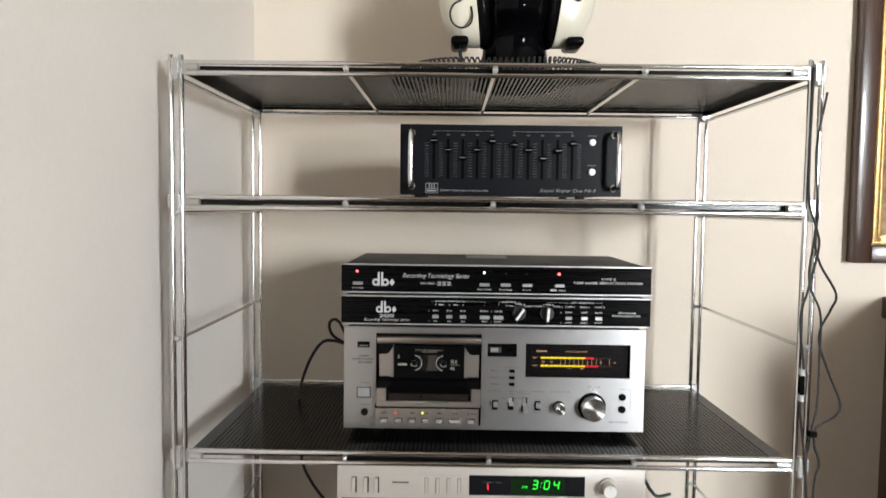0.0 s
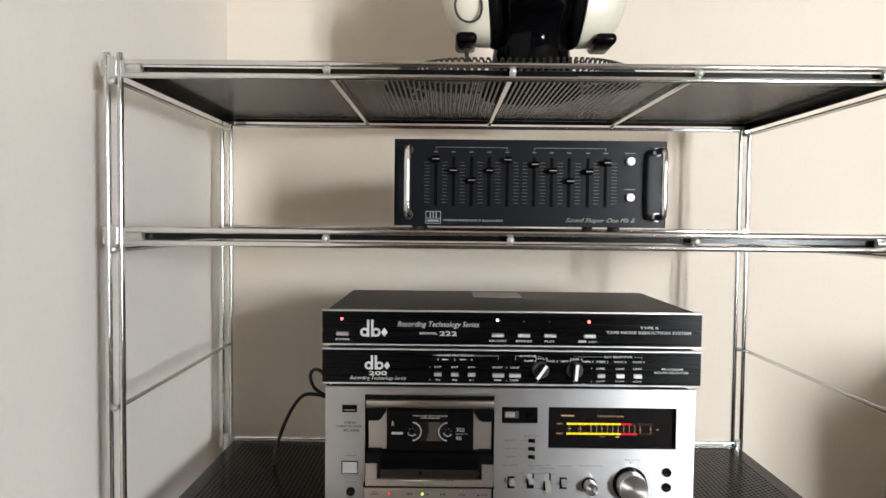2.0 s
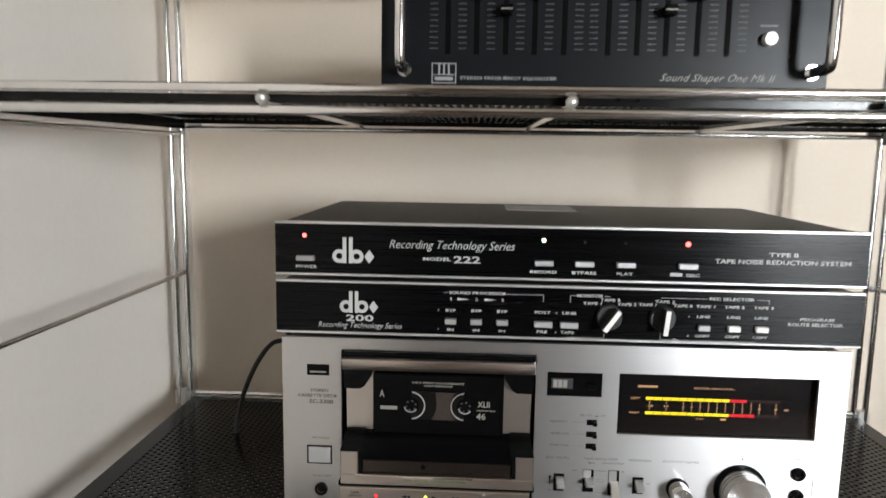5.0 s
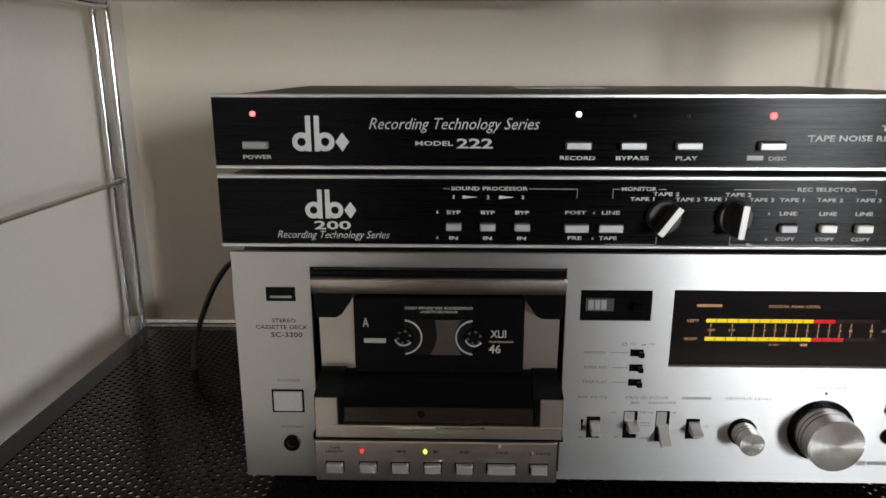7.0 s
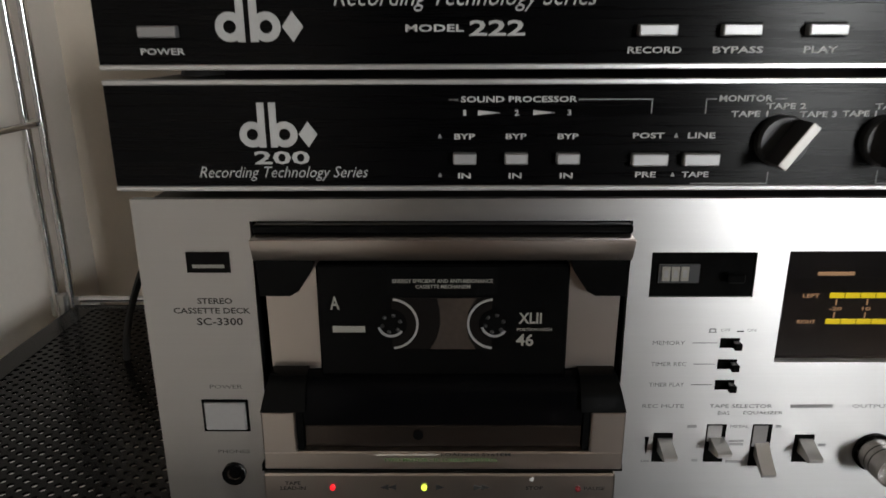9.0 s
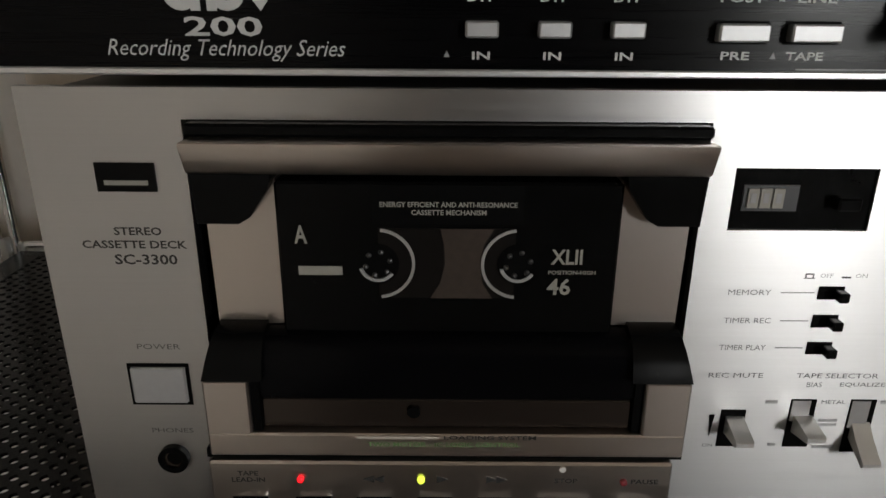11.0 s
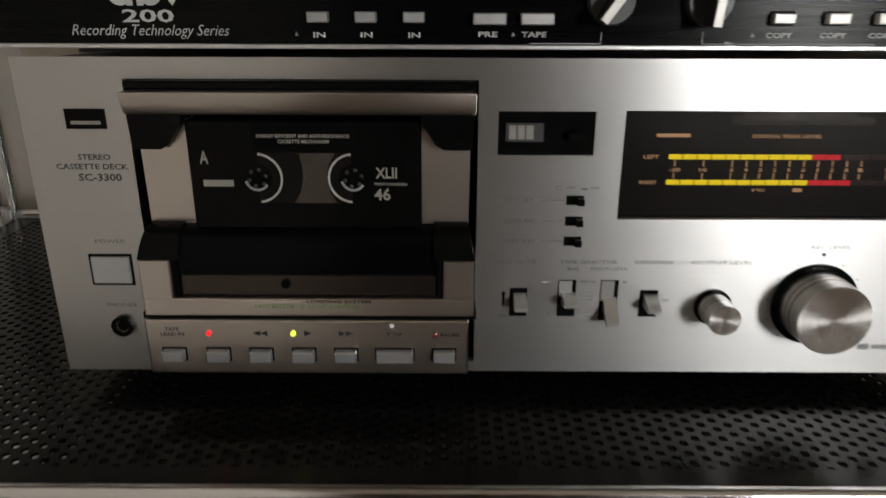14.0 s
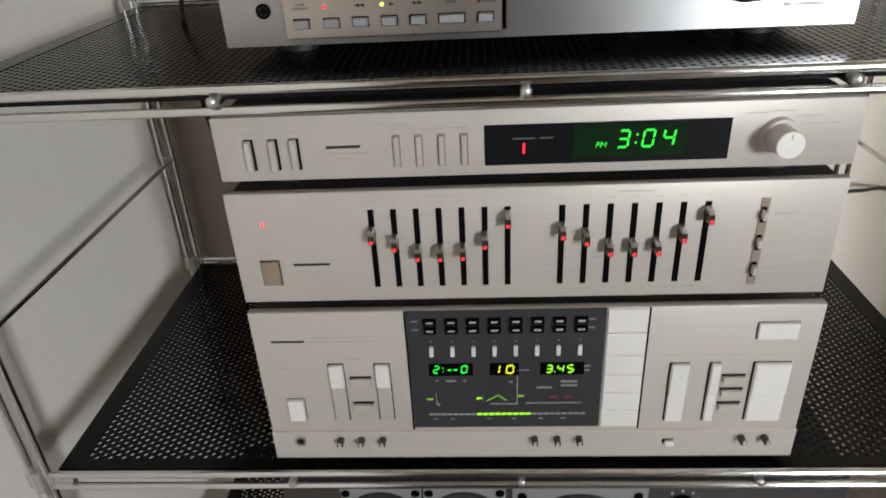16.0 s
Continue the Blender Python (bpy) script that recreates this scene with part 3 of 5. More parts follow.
for x in (0.1125, 0.135, 0.1555):
    words(rs, "LINE", x - 0.005, x + 0.005, 1.1977, 0.0022, Y, M_WHITE)
    words(rs, "COPY", x - 0.0055, x + 0.0055, 1.1826, 0.0022, Y, M_WHITE)
words(rs, "PROGRAM", 0.184, 0.209, 1.1975, 0.0026, Y, M_WHITE)
words(rs, "ROUTE SELECTOR", 0.1755, 0.216, 1.1935, 0.0026, Y, M_WHITE)
for kx, turn in ((0.0412, 35), (0.0812, 5)):
    kz = 1.1958
    k = part("knob", cyl(cyl(bmesh.new(), (kx, FY0, kz), (kx, FY0 - 0.0035, kz), 0.0098, 40), (kx, FY0 - 0.0035, kz), (kx, FY0 - 0.0048, kz), 0.0098, 40, 0.0090), M_DARKMETAL, rs, "dark metal skirted knob")
    turned = Matrix.Rotation(radians(turn), 3, "Y")
    for nm, y0, y1, w, mat in (("grip", FY0 - 0.0160, FY0 - 0.0046, 0.0019, M_DARKMETAL), ("grip_face", FY0 - 0.0166, FY0 - 0.0161, 0.0018, M_PALE_BTN)):
        bm = B(kx - w, kx + w, y0, y1, kz - 0.0097, kz + 0.0092, 0.0003)
        bmesh.ops.rotate(bm, cent=(kx, 0, kz), matrix=turned, verts=bm.verts)
        part(nm, bm, mat, k, "silver pointer face" if nm == "grip_face" else "")

# ---- cassette deck ----
DX0, DX1, DZ0, DZ1 = -0.2120, 0.2245, 1.0235, 1.1730
deck = thing("cassette_deck", (0.003, 0.12, DZ0), "silver brushed aluminium cassette deck playing a black tape", "cassette deck")
OX0, OX1, OZ0, OZ1 = -0.1652, -0.0122, 1.0290, 1.1640
MX0, MX1, MZ0, MZ1 = 0.0518, 0.2030, 1.1020, 1.1512
KX0, KX1, KZ0, KZ1 = -0.0035, 0.0390, 1.1315, 1.1508
bm = bmesh.new()
F0, F1 = FY0, FY0 + 0.004
box(bm, DX0, OX0, F0, F1, DZ0, DZ1)
box(bm, OX0, OX1, F0, F1, OZ1, DZ1)
box(bm, OX0, OX1, F0, F1, DZ0, OZ0)
box(bm, OX1, KX0, F0, F1, DZ0, DZ1)
box(bm, KX0, KX1, F0, F1, KZ1, DZ1)
box(bm, KX0, KX1, F0, F1, DZ0, KZ0)
box(bm, KX1, MX0, F0, F1, DZ0, DZ1)
box(bm, MX0, MX1, F0, F1, MZ1, DZ1)
box(bm, MX0, MX1, F0, F1, DZ0, MZ0)
box(bm, MX1, DX1, F0, F1, DZ0, DZ1)
bmesh.ops.remove_doubles(bm, verts=bm.verts, dist=1e-6)
face = part("front_panel", bm, M_ALU, deck, "brushed aluminium front panel")
part("case", B(DX0 + 0.004, DX1 - 0.004, 0.062, 0.262, DZ0 + 0.003, DZ1 - 0.002, 0.001), M_CASE, deck, "dark painted steel case")
bm = bmesh.new()
box(bm, DX0 + 0.004, DX1 - 0.004, F1, 0.062, DZ1 - 0.004, DZ1 - 0.002)
box(bm, DX0 + 0.004, DX1 - 0.004, F1, 0.062, DZ0 + 0.003, DZ0 + 0.005)
box(bm, DX0 + 0.004, DX0 + 0.006, F1, 0.062, DZ0 + 0.005, DZ1 - 0.004)
box(bm, DX1 - 0.006, DX1 - 0.004, F1, 0.062, DZ0 + 0.005, DZ1 - 0.004)
part("case_front", bm, M_CASE, deck)
feet(deck, (-0.17, 0.175), (0.06, 0.22), 1.0122, 1.0265, 0.014)
# tape bay
bm = bmesh.new()
box(bm, OX0, OX1, 0.040, 0.043, OZ0, OZ1)
box(bm, OX0 - 0.001, OX0, F1, 0.043, OZ0, OZ1)
box(bm, OX1, OX1 + 0.001, F1, 0.043, OZ0, OZ1)
box(bm, OX0, OX1, F1, 0.043, OZ1, OZ1 + 0.001)
bay = part("tape_bay", bm, M_SLOT, deck)
bm = B(-0.1628, -0.0135, 0.001, 0.018, 1.1500, 1.1598, 0.0010, 2)
for v in bm.verts:
    if v.co.y < 0.006:
        v.co.y += 0.0042 * (1.1598 - v.co.z) / 0.0098
door = part("tape_door", bm, M_ALU_WARM, deck, "polished aluminium tape door bar")
part("upper_lip", B(OX0 + 0.002, OX1 - 0.001, 0.0085, 0.018, 1.1600, 1.1637, 0.0008), M_BLACK, door)
for s in (0, 1):
    def fx(x):
        return x if s == 0 else -0.1762 - x
    bm = prism(bmesh.new(), [(fx(-0.1620), 1.1499), (fx(-0.1390), 1.1499), (fx(-0.1398), 1.1458), (fx(-0.1455), 1.1372), (fx(-0.1490), 1.1351), (fx(-0.1612), 1.1351)], 0.0060, 0.020)
    part("corner_guard", bm, M_BLACK, door)
    part("side_panel", prism(bmesh.new(), [(fx(-0.1606), 1.1348), (fx(-0.1476), 1.1348), (fx(-0.1402), 1.1472), (fx(-0.1392), 1.1472), (fx(-0.1392), 1.1000), (fx(-0.1602), 1.1000)], 0.0125, 0.022), M_ALU_WARM, door)
    bm = bmesh.new()
    side = [(0.0220, 1.1012), (0.0090, 1.1012), (0.0050, 1.1000), (0.0015, 1.0972), (-0.0008, 1.0930), (-0.0022, 1.0874), (0.0220, 1.0874)]
    ends = [[bm.verts.new((fx(x - (0.0032 * (1.1012 - z) / 0.0138 if x < -0.15 else 0.0)), y, z)) for y, z in side] for x in (-0.1598, -0.1445)]
    for i in range(len(side)):
        j = (i + 1) % len(side)
        bm.faces.new((ends[0][i], ends[0][j], ends[1][j], ends[1][i]))
    bm.faces.new(ends[0])
    bm.faces.new(ends[1][::-1])
    part("lower_guard", bm, M_BLACK, door)
    part("bracket_arm", B(*sorted((fx(-0.1630), fx(-0.1490))), -0.0020, 0.020, 1.0680, 1.0872, 0.0006), M_ALU_WARM, door)
    part("hinge_slot", B(*sorted((fx(-0.1489), fx(-0.1462))), -0.0002, 0.02, 1.0665, 1.0870), M_SLOT, door)
# rounded smoked lower cover
bm = bmesh.new()
prof = [(0.018, 1.0996), (0.0100, 1.0996), (0.0060, 1.0984), (0.0030, 1.0958), (0.0012, 1.0915), (0.0006, 1.0860), (0.0012, 1.0796), (0.018, 1.0796)]
a = [bm.verts.new((-0.1460, y, z)) for y, z in prof]
b = [bm.verts.new((-0.0302, y, z)) for y, z in prof]
for i in range(len(prof)):
    j = (i + 1) % len(prof)
    bm.faces.new((a[i], a[j], b[j], b[i]))
bm.faces.new(a)
bm.faces.new(b[::-1])
part("lower_cover", bm, M_SMOKE, door, "smoked plastic lower cover")
part("mirror_strip", B(-0.1462, -0.0300, 0.0014, 0.020, 1.0688, 1.0792, 0.0006), M_SMOKESTRIP, door)
part("catch", C((-0.0985, 0.0004, 1.0750), (-0.0985, 0.003, 1.0750), 0.0021, 14), M_SLOT, door)
part("base_bar", B(-0.1630, -0.0132, -0.0020, 0.020, 1.0602, 1.0686, 0.0006), M_ALU_WARM, door)
words(door, "LOADING SYSTEM", -0.0890, -0.0600, 1.0676, 0.0015, -0.0021, M_INK)
bars(door, -0.1165, -0.0905, 1.0676, 0.0009, -0.0022, M_FAINT)
words(door, "TWO MOTOR - IC LOGIC CONTROL", -0.1130, -0.0650, 1.0650, 0.0017, -0.0021, M_GREENINK)
part("floor_strip", B(OX0, OX1, 0.001, 0.03, 1.0575, 1.0606), M_SLOT, deck)
kp = part("key_panel", B(-0.1642, -0.0155, -0.0018, 0.020, 1.0305, 1.0578, 0.0008), M_ALU_WARM, deck, "polished silver key panel, warm with painted reflection")
Yk = -0.0018
PIANO = ((-0.1518, 0.0100), (-0.1313, 0.0100), (-0.1115, 0.0100), (-0.0917, 0.0100), (-0.0722, 0.0100), (-0.0496, 0.0170), (-0.0268, 0.0100))
for x, w in PIANO:
    push(kp, x, 1.0408, w, 0.0056, Yk, M_SILVERBTN, 0.0040)
for s, a, b, z in (("TAPE", -0.1552, -0.1485, 1.0535), ("LEAD-IN", -0.1572, -0.1465, 1.0510), ("STOP", -0.0532, -0.0458, 1.0512), ("PAUSE", -0.0285, -0.0197, 1.0510)):
    words(kp, s, a, b, z, 0.0018, Yk - 0.00012, M_INK)
for x, d in ((-0.1130, -1), (-0.1098, -1), (-0.0895, 1), (-0.0735, 1), (-0.0703, 1)):
    part("arrow_mark", prism(bmesh.new(), [(x - d * 0.0017, 1.0528), (x + d * 0.0019, 1.0515), (x - d * 0.0017, 1.0502)], Yk - 0.0003, Yk + 0.0002), M_INK, kp)
led(kp, -0.1350, 1.0515, Yk, E_RED, 0.0011)
led(kp, -0.0962, 1.0515, Yk, E_YELGREEN, 0.0012)
led(kp, -0.0310, 1.0510, Yk, M_DARKRED, 0.0012)
part("paint_chip", C((-0.0508, Yk - 0.0003, 1.0556), (-0.0508, Yk + 0.0002, 1.0556), 0.0011, 9, 0.0011), M_PALE_BTN, kp)
# left strip
part("name_badge", B(-0.1922, -0.1745, FY0 - 0.0006, FY0 + 0.001, 1.1425, 1.1513), M_BLACK, deck, "small black maker's badge")
part("badge_mark", B(-0.1898, -0.1769, FY0 - 0.0009, FY0, 1.1446, 1.1460), M_TAPEPRINT, deck)
words(deck, "STEREO", -0.1897, -0.1752, 1.1300, 0.0026, Y, M_INK)
words(deck, "CASSETTE DECK", -0.2000, -0.1680, 1.1257, 0.0026, Y, M_INK)
words(deck, "SC-3300", -0.1908, -0.1715, 1.1208, 0.0034, Y, M_INK)
words(deck, "POWER", -0.1885, -0.1745, 1.0905, 0.0019, Y, M_DECKPRINT)
words(deck, "PHONES", -0.1880, -0.1740, 1.0585, 0.0018, Y, M_DECKPRINT)
push(deck, -0.1828, 1.0765, 0.0178, 0.0132, FY0, M_GREYBTN, 0.0015, 0.0012)


def jack(parent, x, z, y, r=0.0052, rim=M_BLACK):
    j = part("jack_socket", ring(bmesh.new(), x, z, r * 0.62, r, y - 0.0025, y + 0.001, 24), rim, parent)
    part("socket_hole", C((x, y - 0.0004, z), (x, y + 0.0005, z), r * 0.62, 20), M_SLOT, j)
    part("contact_ring", ring(bmesh.new(), x, z, r * 0.5, r * 0.64, y - 0.0012, y + 0.0002, 20), M_BRONZE, j)


jack(deck, -0.1815, 1.0478, FY0)
jack(deck, 0.1925, 1.0750, FY0)
jack(deck, 0.1925, 1.0570, FY0)
# counter
ct = part("tape_counter", B(KX0, KX1, FY0 + 0.0012, FY0 + 0.004, KZ0, KZ1), M_BLACK, deck, "black tape counter with reset button")
part("counter_window", B(0.0000, 0.0165, FY0 + 0.0004, FY0 + 0.0013, 1.1375, 1.1455), M_GREYDISP, ct)
for i, x in enumerate((0.0028, 0.0066, 0.0104)):
    part("number_wheel", B(x - 0.0016, x + 0.0016, FY0 - 0.0003, FY0 + 0.0005, 1.1386, 1.1446), M_TAPEPRINT, ct)
    part("number_mark", B(x - 0.0008, x + 0.0008, FY0 - 0.0005, FY0, 1.1402, 1.1432), M_GREYPRINT, ct)
part("reset_button", B(0.0270, 0.0340, FY0 - 0.0035, FY0 + 0.0015, 1.1385, 1.1425, 0.0006), M_BLACK, ct)
# meter
mt = part("level_meter", B(MX0, MX1, FY0 + 0.0065, FY0 + 0.0085, MZ0, MZ1), M_DISPLAY, deck, "dark peak level meter with lit yellow and red bars")
bm = bmesh.new()
for zz0, zz1 in ((MZ0 - 0.001, MZ0), (MZ1, MZ1 + 0.001)):
    box(bm, MX0 - 0.001, MX1 + 0.001, F1, FY0 + 0.0085, zz0, zz1)
for xx0, xx1 in ((MX0 - 0.001, MX0), (MX1, MX1 + 0.001)):
    box(bm, xx0, xx1, F1, FY0 + 0.0085, MZ0, MZ1)
part("meter_rim", bm, M_SLOT, mt)
pn = part("pane", B(MX0, MX1, FY0 + 0.0008, FY0 + 0.0018, MZ0, MZ1), M_PANE, mt)
pn.visible_shadow = False
Ym = FY0 + 0.0060
for z, lit in ((1.1298, 12), (1.1180, 13)):
    for i in range(16):
        x = 0.0745 + i * 0.0065
        mat = (E_YELLOW if i < 10 else E_REDBAR) if i < lit else M_UNLIT
        part("level_segment", B(x, x + 0.0059, Ym, Ym + 0.0006, z - 0.0011, z + 0.0011), mat, mt)
for text, x in (("-20", 0.0775), ("10", 0.0905), ("6", 0.1035), ("4", 0.1100), ("3", 0.1165), ("2", 0.1230), ("1", 0.1295), ("0", 0.1360), ("1", 0.1425), ("2", 0.1490), ("3", 0.1555), ("", 0.1620), ("", 0.1745)):
    part("scale_mark", B(x - 0.0002, x + 0.0002, Ym, Ym + 0.0004, 1.1255, 1.1282), E_AMBER, mt)
    part("scale_mark", B(x - 0.0002, x + 0.0002, Ym, Ym + 0.0004, 1.1196, 1.1222), E_AMBER, mt)
    w = 0.0004 if text == "1" else 0.0009 * max(1, len(text))
    if text:
        words(mt, text, x - w, x + w, 1.1239, 0.0017, Ym, E_AMBER)
    else:
        bars(mt, x - 0.0009, x + 0.0009, 1.1239, 0.0016, Ym, E_AMBER)
words(mt, "LEFT", 0.0630, 0.0700, 1.1298, 0.0017, Ym, E_AMBER)
words(mt, "RIGHT", 0.0622, 0.0700, 1.1180, 0.0017, Ym, E_AMBER)
bars(mt, 0.0680, 0.0830, 1.1395, 0.0015, Ym, E_AMBER)
words(mt, "DIGITAL PEAK LEVEL", 0.1110, 0.1420, 1.1393, 0.0016, Ym, E_AMBER)
words(mt, "0 VU", 0.1140, 0.1198, 1.1145, 0.0016, Ym, E_AMBER)
bars(mt, 0.1330, 0.1370, 1.1145, 0.0015, Ym, E_AMBER)
words(mt, "dB", 0.1805, 0.1842, 1.1239, 0.0017, Ym, E_AMBER)
# small switches
for i, (s, z) in enumerate((("MEMORY", 1.1110), ("TIMER REC", 1.1012), ("TIMER PLAY", 1.0915))):
    w = 0.0135 if i == 0 else 0.0150
    words(deck, s, 0.0, w, z, 0.0019, Y, M_DECKPRINT)
    part("ruled_line", B(w + 0.003, 0.0270, FY0 - 0.0003, FY0 + 0.0002, z - 0.0001, z + 0.0001), M_DECKPRINT, deck)
    sw = part("slide_switch", B(0.0282, 0.0362, FY0 - 0.0004, FY0 + 0.001, z - 0.0022, z + 0.0022), M_SLOT, deck)
    part("slider", B(0.0325, 0.0358, FY0 - 0.0050, FY0, z - 0.0016, z + 0.0016, 0.0004), M_BLACK, sw)
words(deck, "OFF", 0.0278, 0.0318, 1.1168, 0.0014, Y, M_DECKPRINT)
words(deck, "ON", 0.0388, 0.0425, 1.1168, 0.0014, Y, M_DECKPRINT)
part("ruled_line", B(0.0346, 0.0374, FY0 - 0.0003, FY0 + 0.0002, 1.1160, 1.1165), M_INK, deck)
bm = bmesh.new()
for q in ((0.0232, 0.0258, 1.1172, 1.1175), (0.0232, 0.0235, 1.1160, 1.1172), (0.0255, 0.0258, 1.1160, 1.1172), (0.0228, 0.0262, 1.1158, 1.1160)):
    box(bm, q[0], q[1], FY0 - 0.0003, FY0 + 0.0002, q[2], q[3])
part("ruled_line", bm, M_DECKPRINT, deck)
for s, a, b, z in (("REC MUTE", -0.002, 0.0160, 1.0812), ("TAPE SELECTOR", 0.0270, 0.0540, 1.0812), ("BIAS", 0.0310, 0.0360, 1.0778), ("EQUALIZER", 0.0420, 0.0590, 1.0778), ("OUTPUT LEVEL", 0.0885, 0.1175, 1.0812), ("REC LEVEL", 0.1430, 0.1615, 1.0890)):
    words(deck, s, a, b, z, 0.0018, Y, M_DECKPRINT)
bars(deck, 0.0620, 0.0800, 1.0812, 0.0017, Y, M_BARPRINT)
for x0, x1, z0, z1, base, tip, up in ((0.0042, 0.0125, 1.0535, 1.0680, 1.0625, 1.0612, 0), (0.0270, 0.0355, 1.0535, 1.0722, 1.0630, 1.0632, 1), (0.0470, 0.0555, 1.0515, 1.0722, 1.0605, 1.0535, 1), (0.0660, 0.0745, 1.0535, 1.0672, 1.0622, 1.0606, 0)):
    sl = part("lever_slot", B(x0, x1, FY0 - 0.0003, FY0 + 0.001, z0, z1), M_SLOT, deck)
    if up:
        # Grey patch paints the reflection inside the taller slots.
        part("slot_reflection", B(x0 + 0.0004, x1 - 0.0020, FY0 - 0.0006, FY0 - 0.0002, base + 0.001, z1 - 0.0004), M_GREYBTN, sl)
    bm = bmesh.new()
    side = [(FY0 - 0.0003, base + 0.0030), (FY0 - 0.0040, (base + tip) / 2 + 0.0024), (FY0 - 0.0100, tip + 0.0012), (FY0 - 0.0106, tip + 0.0006), (FY0 - 0.0106, tip - 0.0008), (FY0 - 0.0100, tip - 0.0013), (FY0 - 0.0003, base - 0.0034)]
    ends = [[bm.verts.new((x, y, z)) for y, z in side] for x in (x0 + 0.0018, x1 - 0.0006)]
    for i in range(len(side)):
        j = (i + 1) % len(side)
        bm.faces.new((ends[0][i], ends[0][j], ends[1][j], ends[1][i]))
    bm.faces.new(ends[0])
    bm.faces.new(ends[1][::-1])
    part("lever", bm, M_TRIM, sl, "silver toggle paddle")
bars(deck, 0.0185, 0.0225, 1.0712, 0.0013, Y, M_BARPRINT)
words(deck, "METAL", 0.0372, 0.0452, 1.0712, 0.0014, Y, M_DECKPRINT)
bars(deck, 0.0570, 0.0592, 1.0712, 0.0013, Y, M_BARPRINT)
for z in (1.0640, 1.0622):
    bars(deck, 0.0374, 0.0438, z, 0.0009, Y, M_BARPRINT)
words(deck, "ON", -0.0005, 0.0030, 1.0538, 0.0013, Y, M_DECKPRINT)
bars(deck, 0.0220, 0.0245, 1.0542, 0.0012, Y, M_BARPRINT)
bars(deck, 0.0372, 0.0448, 1.0535, 0.0012, Y, M_BARPRINT)
bars(deck, 0.0768, 0.0800, 1.0620, 0.0012, Y, M_BARPRINT)
part("pointer_mark", prism(bmesh.new(), [(0.0004, 1.0660), (0.0022, 1.0660), (0.0013, 1.0575)], FY0 - 0.0003, FY0 + 0.0002), M_SLOT, deck)


def turned_knob(parent, x, z, r, y, out, label):
    k = part("knob", cyl(bmesh.new(), (x, y, z), (x, y - out, z), r, 48, r * 0.94, caps=False), M_KNOBSIDE, parent, label)
    part("knob_face", ring(cyl(bmesh.new(), (x, y - out + 0.0002, z), (x, y - out - 0.0003, z), r * 0.90, 48), x, z, r * 0.90, r * 0.94, y - out - 0.0001, y - out + 0.001, 48), M_KNOB, k)
    part("knob_skirt", C((x, y, z), (x, y - 0.0018, z), r * 1.14, 48), M_BLACK, k)
    for f in (0.42, 0.60):
        part("knob_groove", ring(bmesh.new(), x, z, r * 0.92, r * (1.004 - 0.06 * f), y - out * f - 0.0003, y - out * f + 0.0003, 48), M_DARKMETAL, k)
    return k


turned_knob(deck, 0.1010, 1.0590, 0.0078, FY0, 0.0165, "small turned aluminium knob")
turned_knob(deck, 0.1490, 1.0605, 0.0178, FY0, 0.0195, "large turned aluminium knob")
part("index_dot", C((0.1495, FY0 - 0.0004, 1.0853), (0.1495, FY0 + 0.0002, 1.0853), 0.0009, 10), M_INK, deck)
for a in range(-140, 141, 28):
    if abs(a) > 20:
        q = radians(a)
        x, z = 0.1490 + 0.0222 * math.sin(q), 1.0605 + 0.0222 * math.cos(q)
        part("scale_dot", C((x, FY0 - 0.0003, z), (x, FY0 + 0.0002, z), 0.0004, 8), M_DECKPRINT, deck)
for a, b, c, d in ((0.1985, 0.1995, 1.0865, 1.0868), (0.2042, 0.2045, 1.0560, 1.0868), (0.1985, 0.2045, 1.0865, 1.0868)):
    part("ruled_line", B(a, b, FY0 - 0.0003, FY0 + 0.0002, c, d), M_DECKPRINT, deck)
bars(deck, 0.1745, 0.1800, 1.0378, 0.0032, Y, M_BARPRINT)
bars(deck, 0.1815, 0.2020, 1.0378, 0.0024, Y, M_BARPRINT)
bars(deck, 0.1895, 0.1955, 1.0865, 0.0014, Y, M_BARPRINT)
bars(deck, 0.2030, 0.2090, 1.0665, 0.0013, Y, M_BARPRINT)

# cassette
cas = thing("cassette", (-0.088, 0.014, 1.0835), "black cassette with white printing in the tape bay", "cassette")
CY = 0.0090
part("shell", B(-0.1390, -0.0370, CY, 0.0190, 1.0835, 1.1472, 0.0008), M_BLACK, cas)
part("label_band", B(-0.1105, -0.0660, CY - 0.0003, CY + 0.0002, 1.1345, 1.1462), M_SLOT, cas)
wn_ = part("tape_window", prism(bmesh.new(), [(-0.1090, 1.1332), (-0.0680, 1.1332), (-0.0680, 1.1108), (-0.1090, 1.1108)], CY - 0.0003, CY + 0.0002), M_TAPEPACK, cas)
part("clear_gap", prism(bmesh.new(), [(-0.0905, 1.1332), (-0.0745, 1.1332), (-0.0775, 1.1282), (-0.0785, 1.1220), (-0.0775, 1.1158), (-0.0745, 1.1108), (-0.0935, 1.1108), (-0.0905, 1.1158), (-0.0890, 1.1220), (-0.0893, 1.1282)], CY - 0.0006, CY + 0.0002), M_BROWNTAPE, cas)
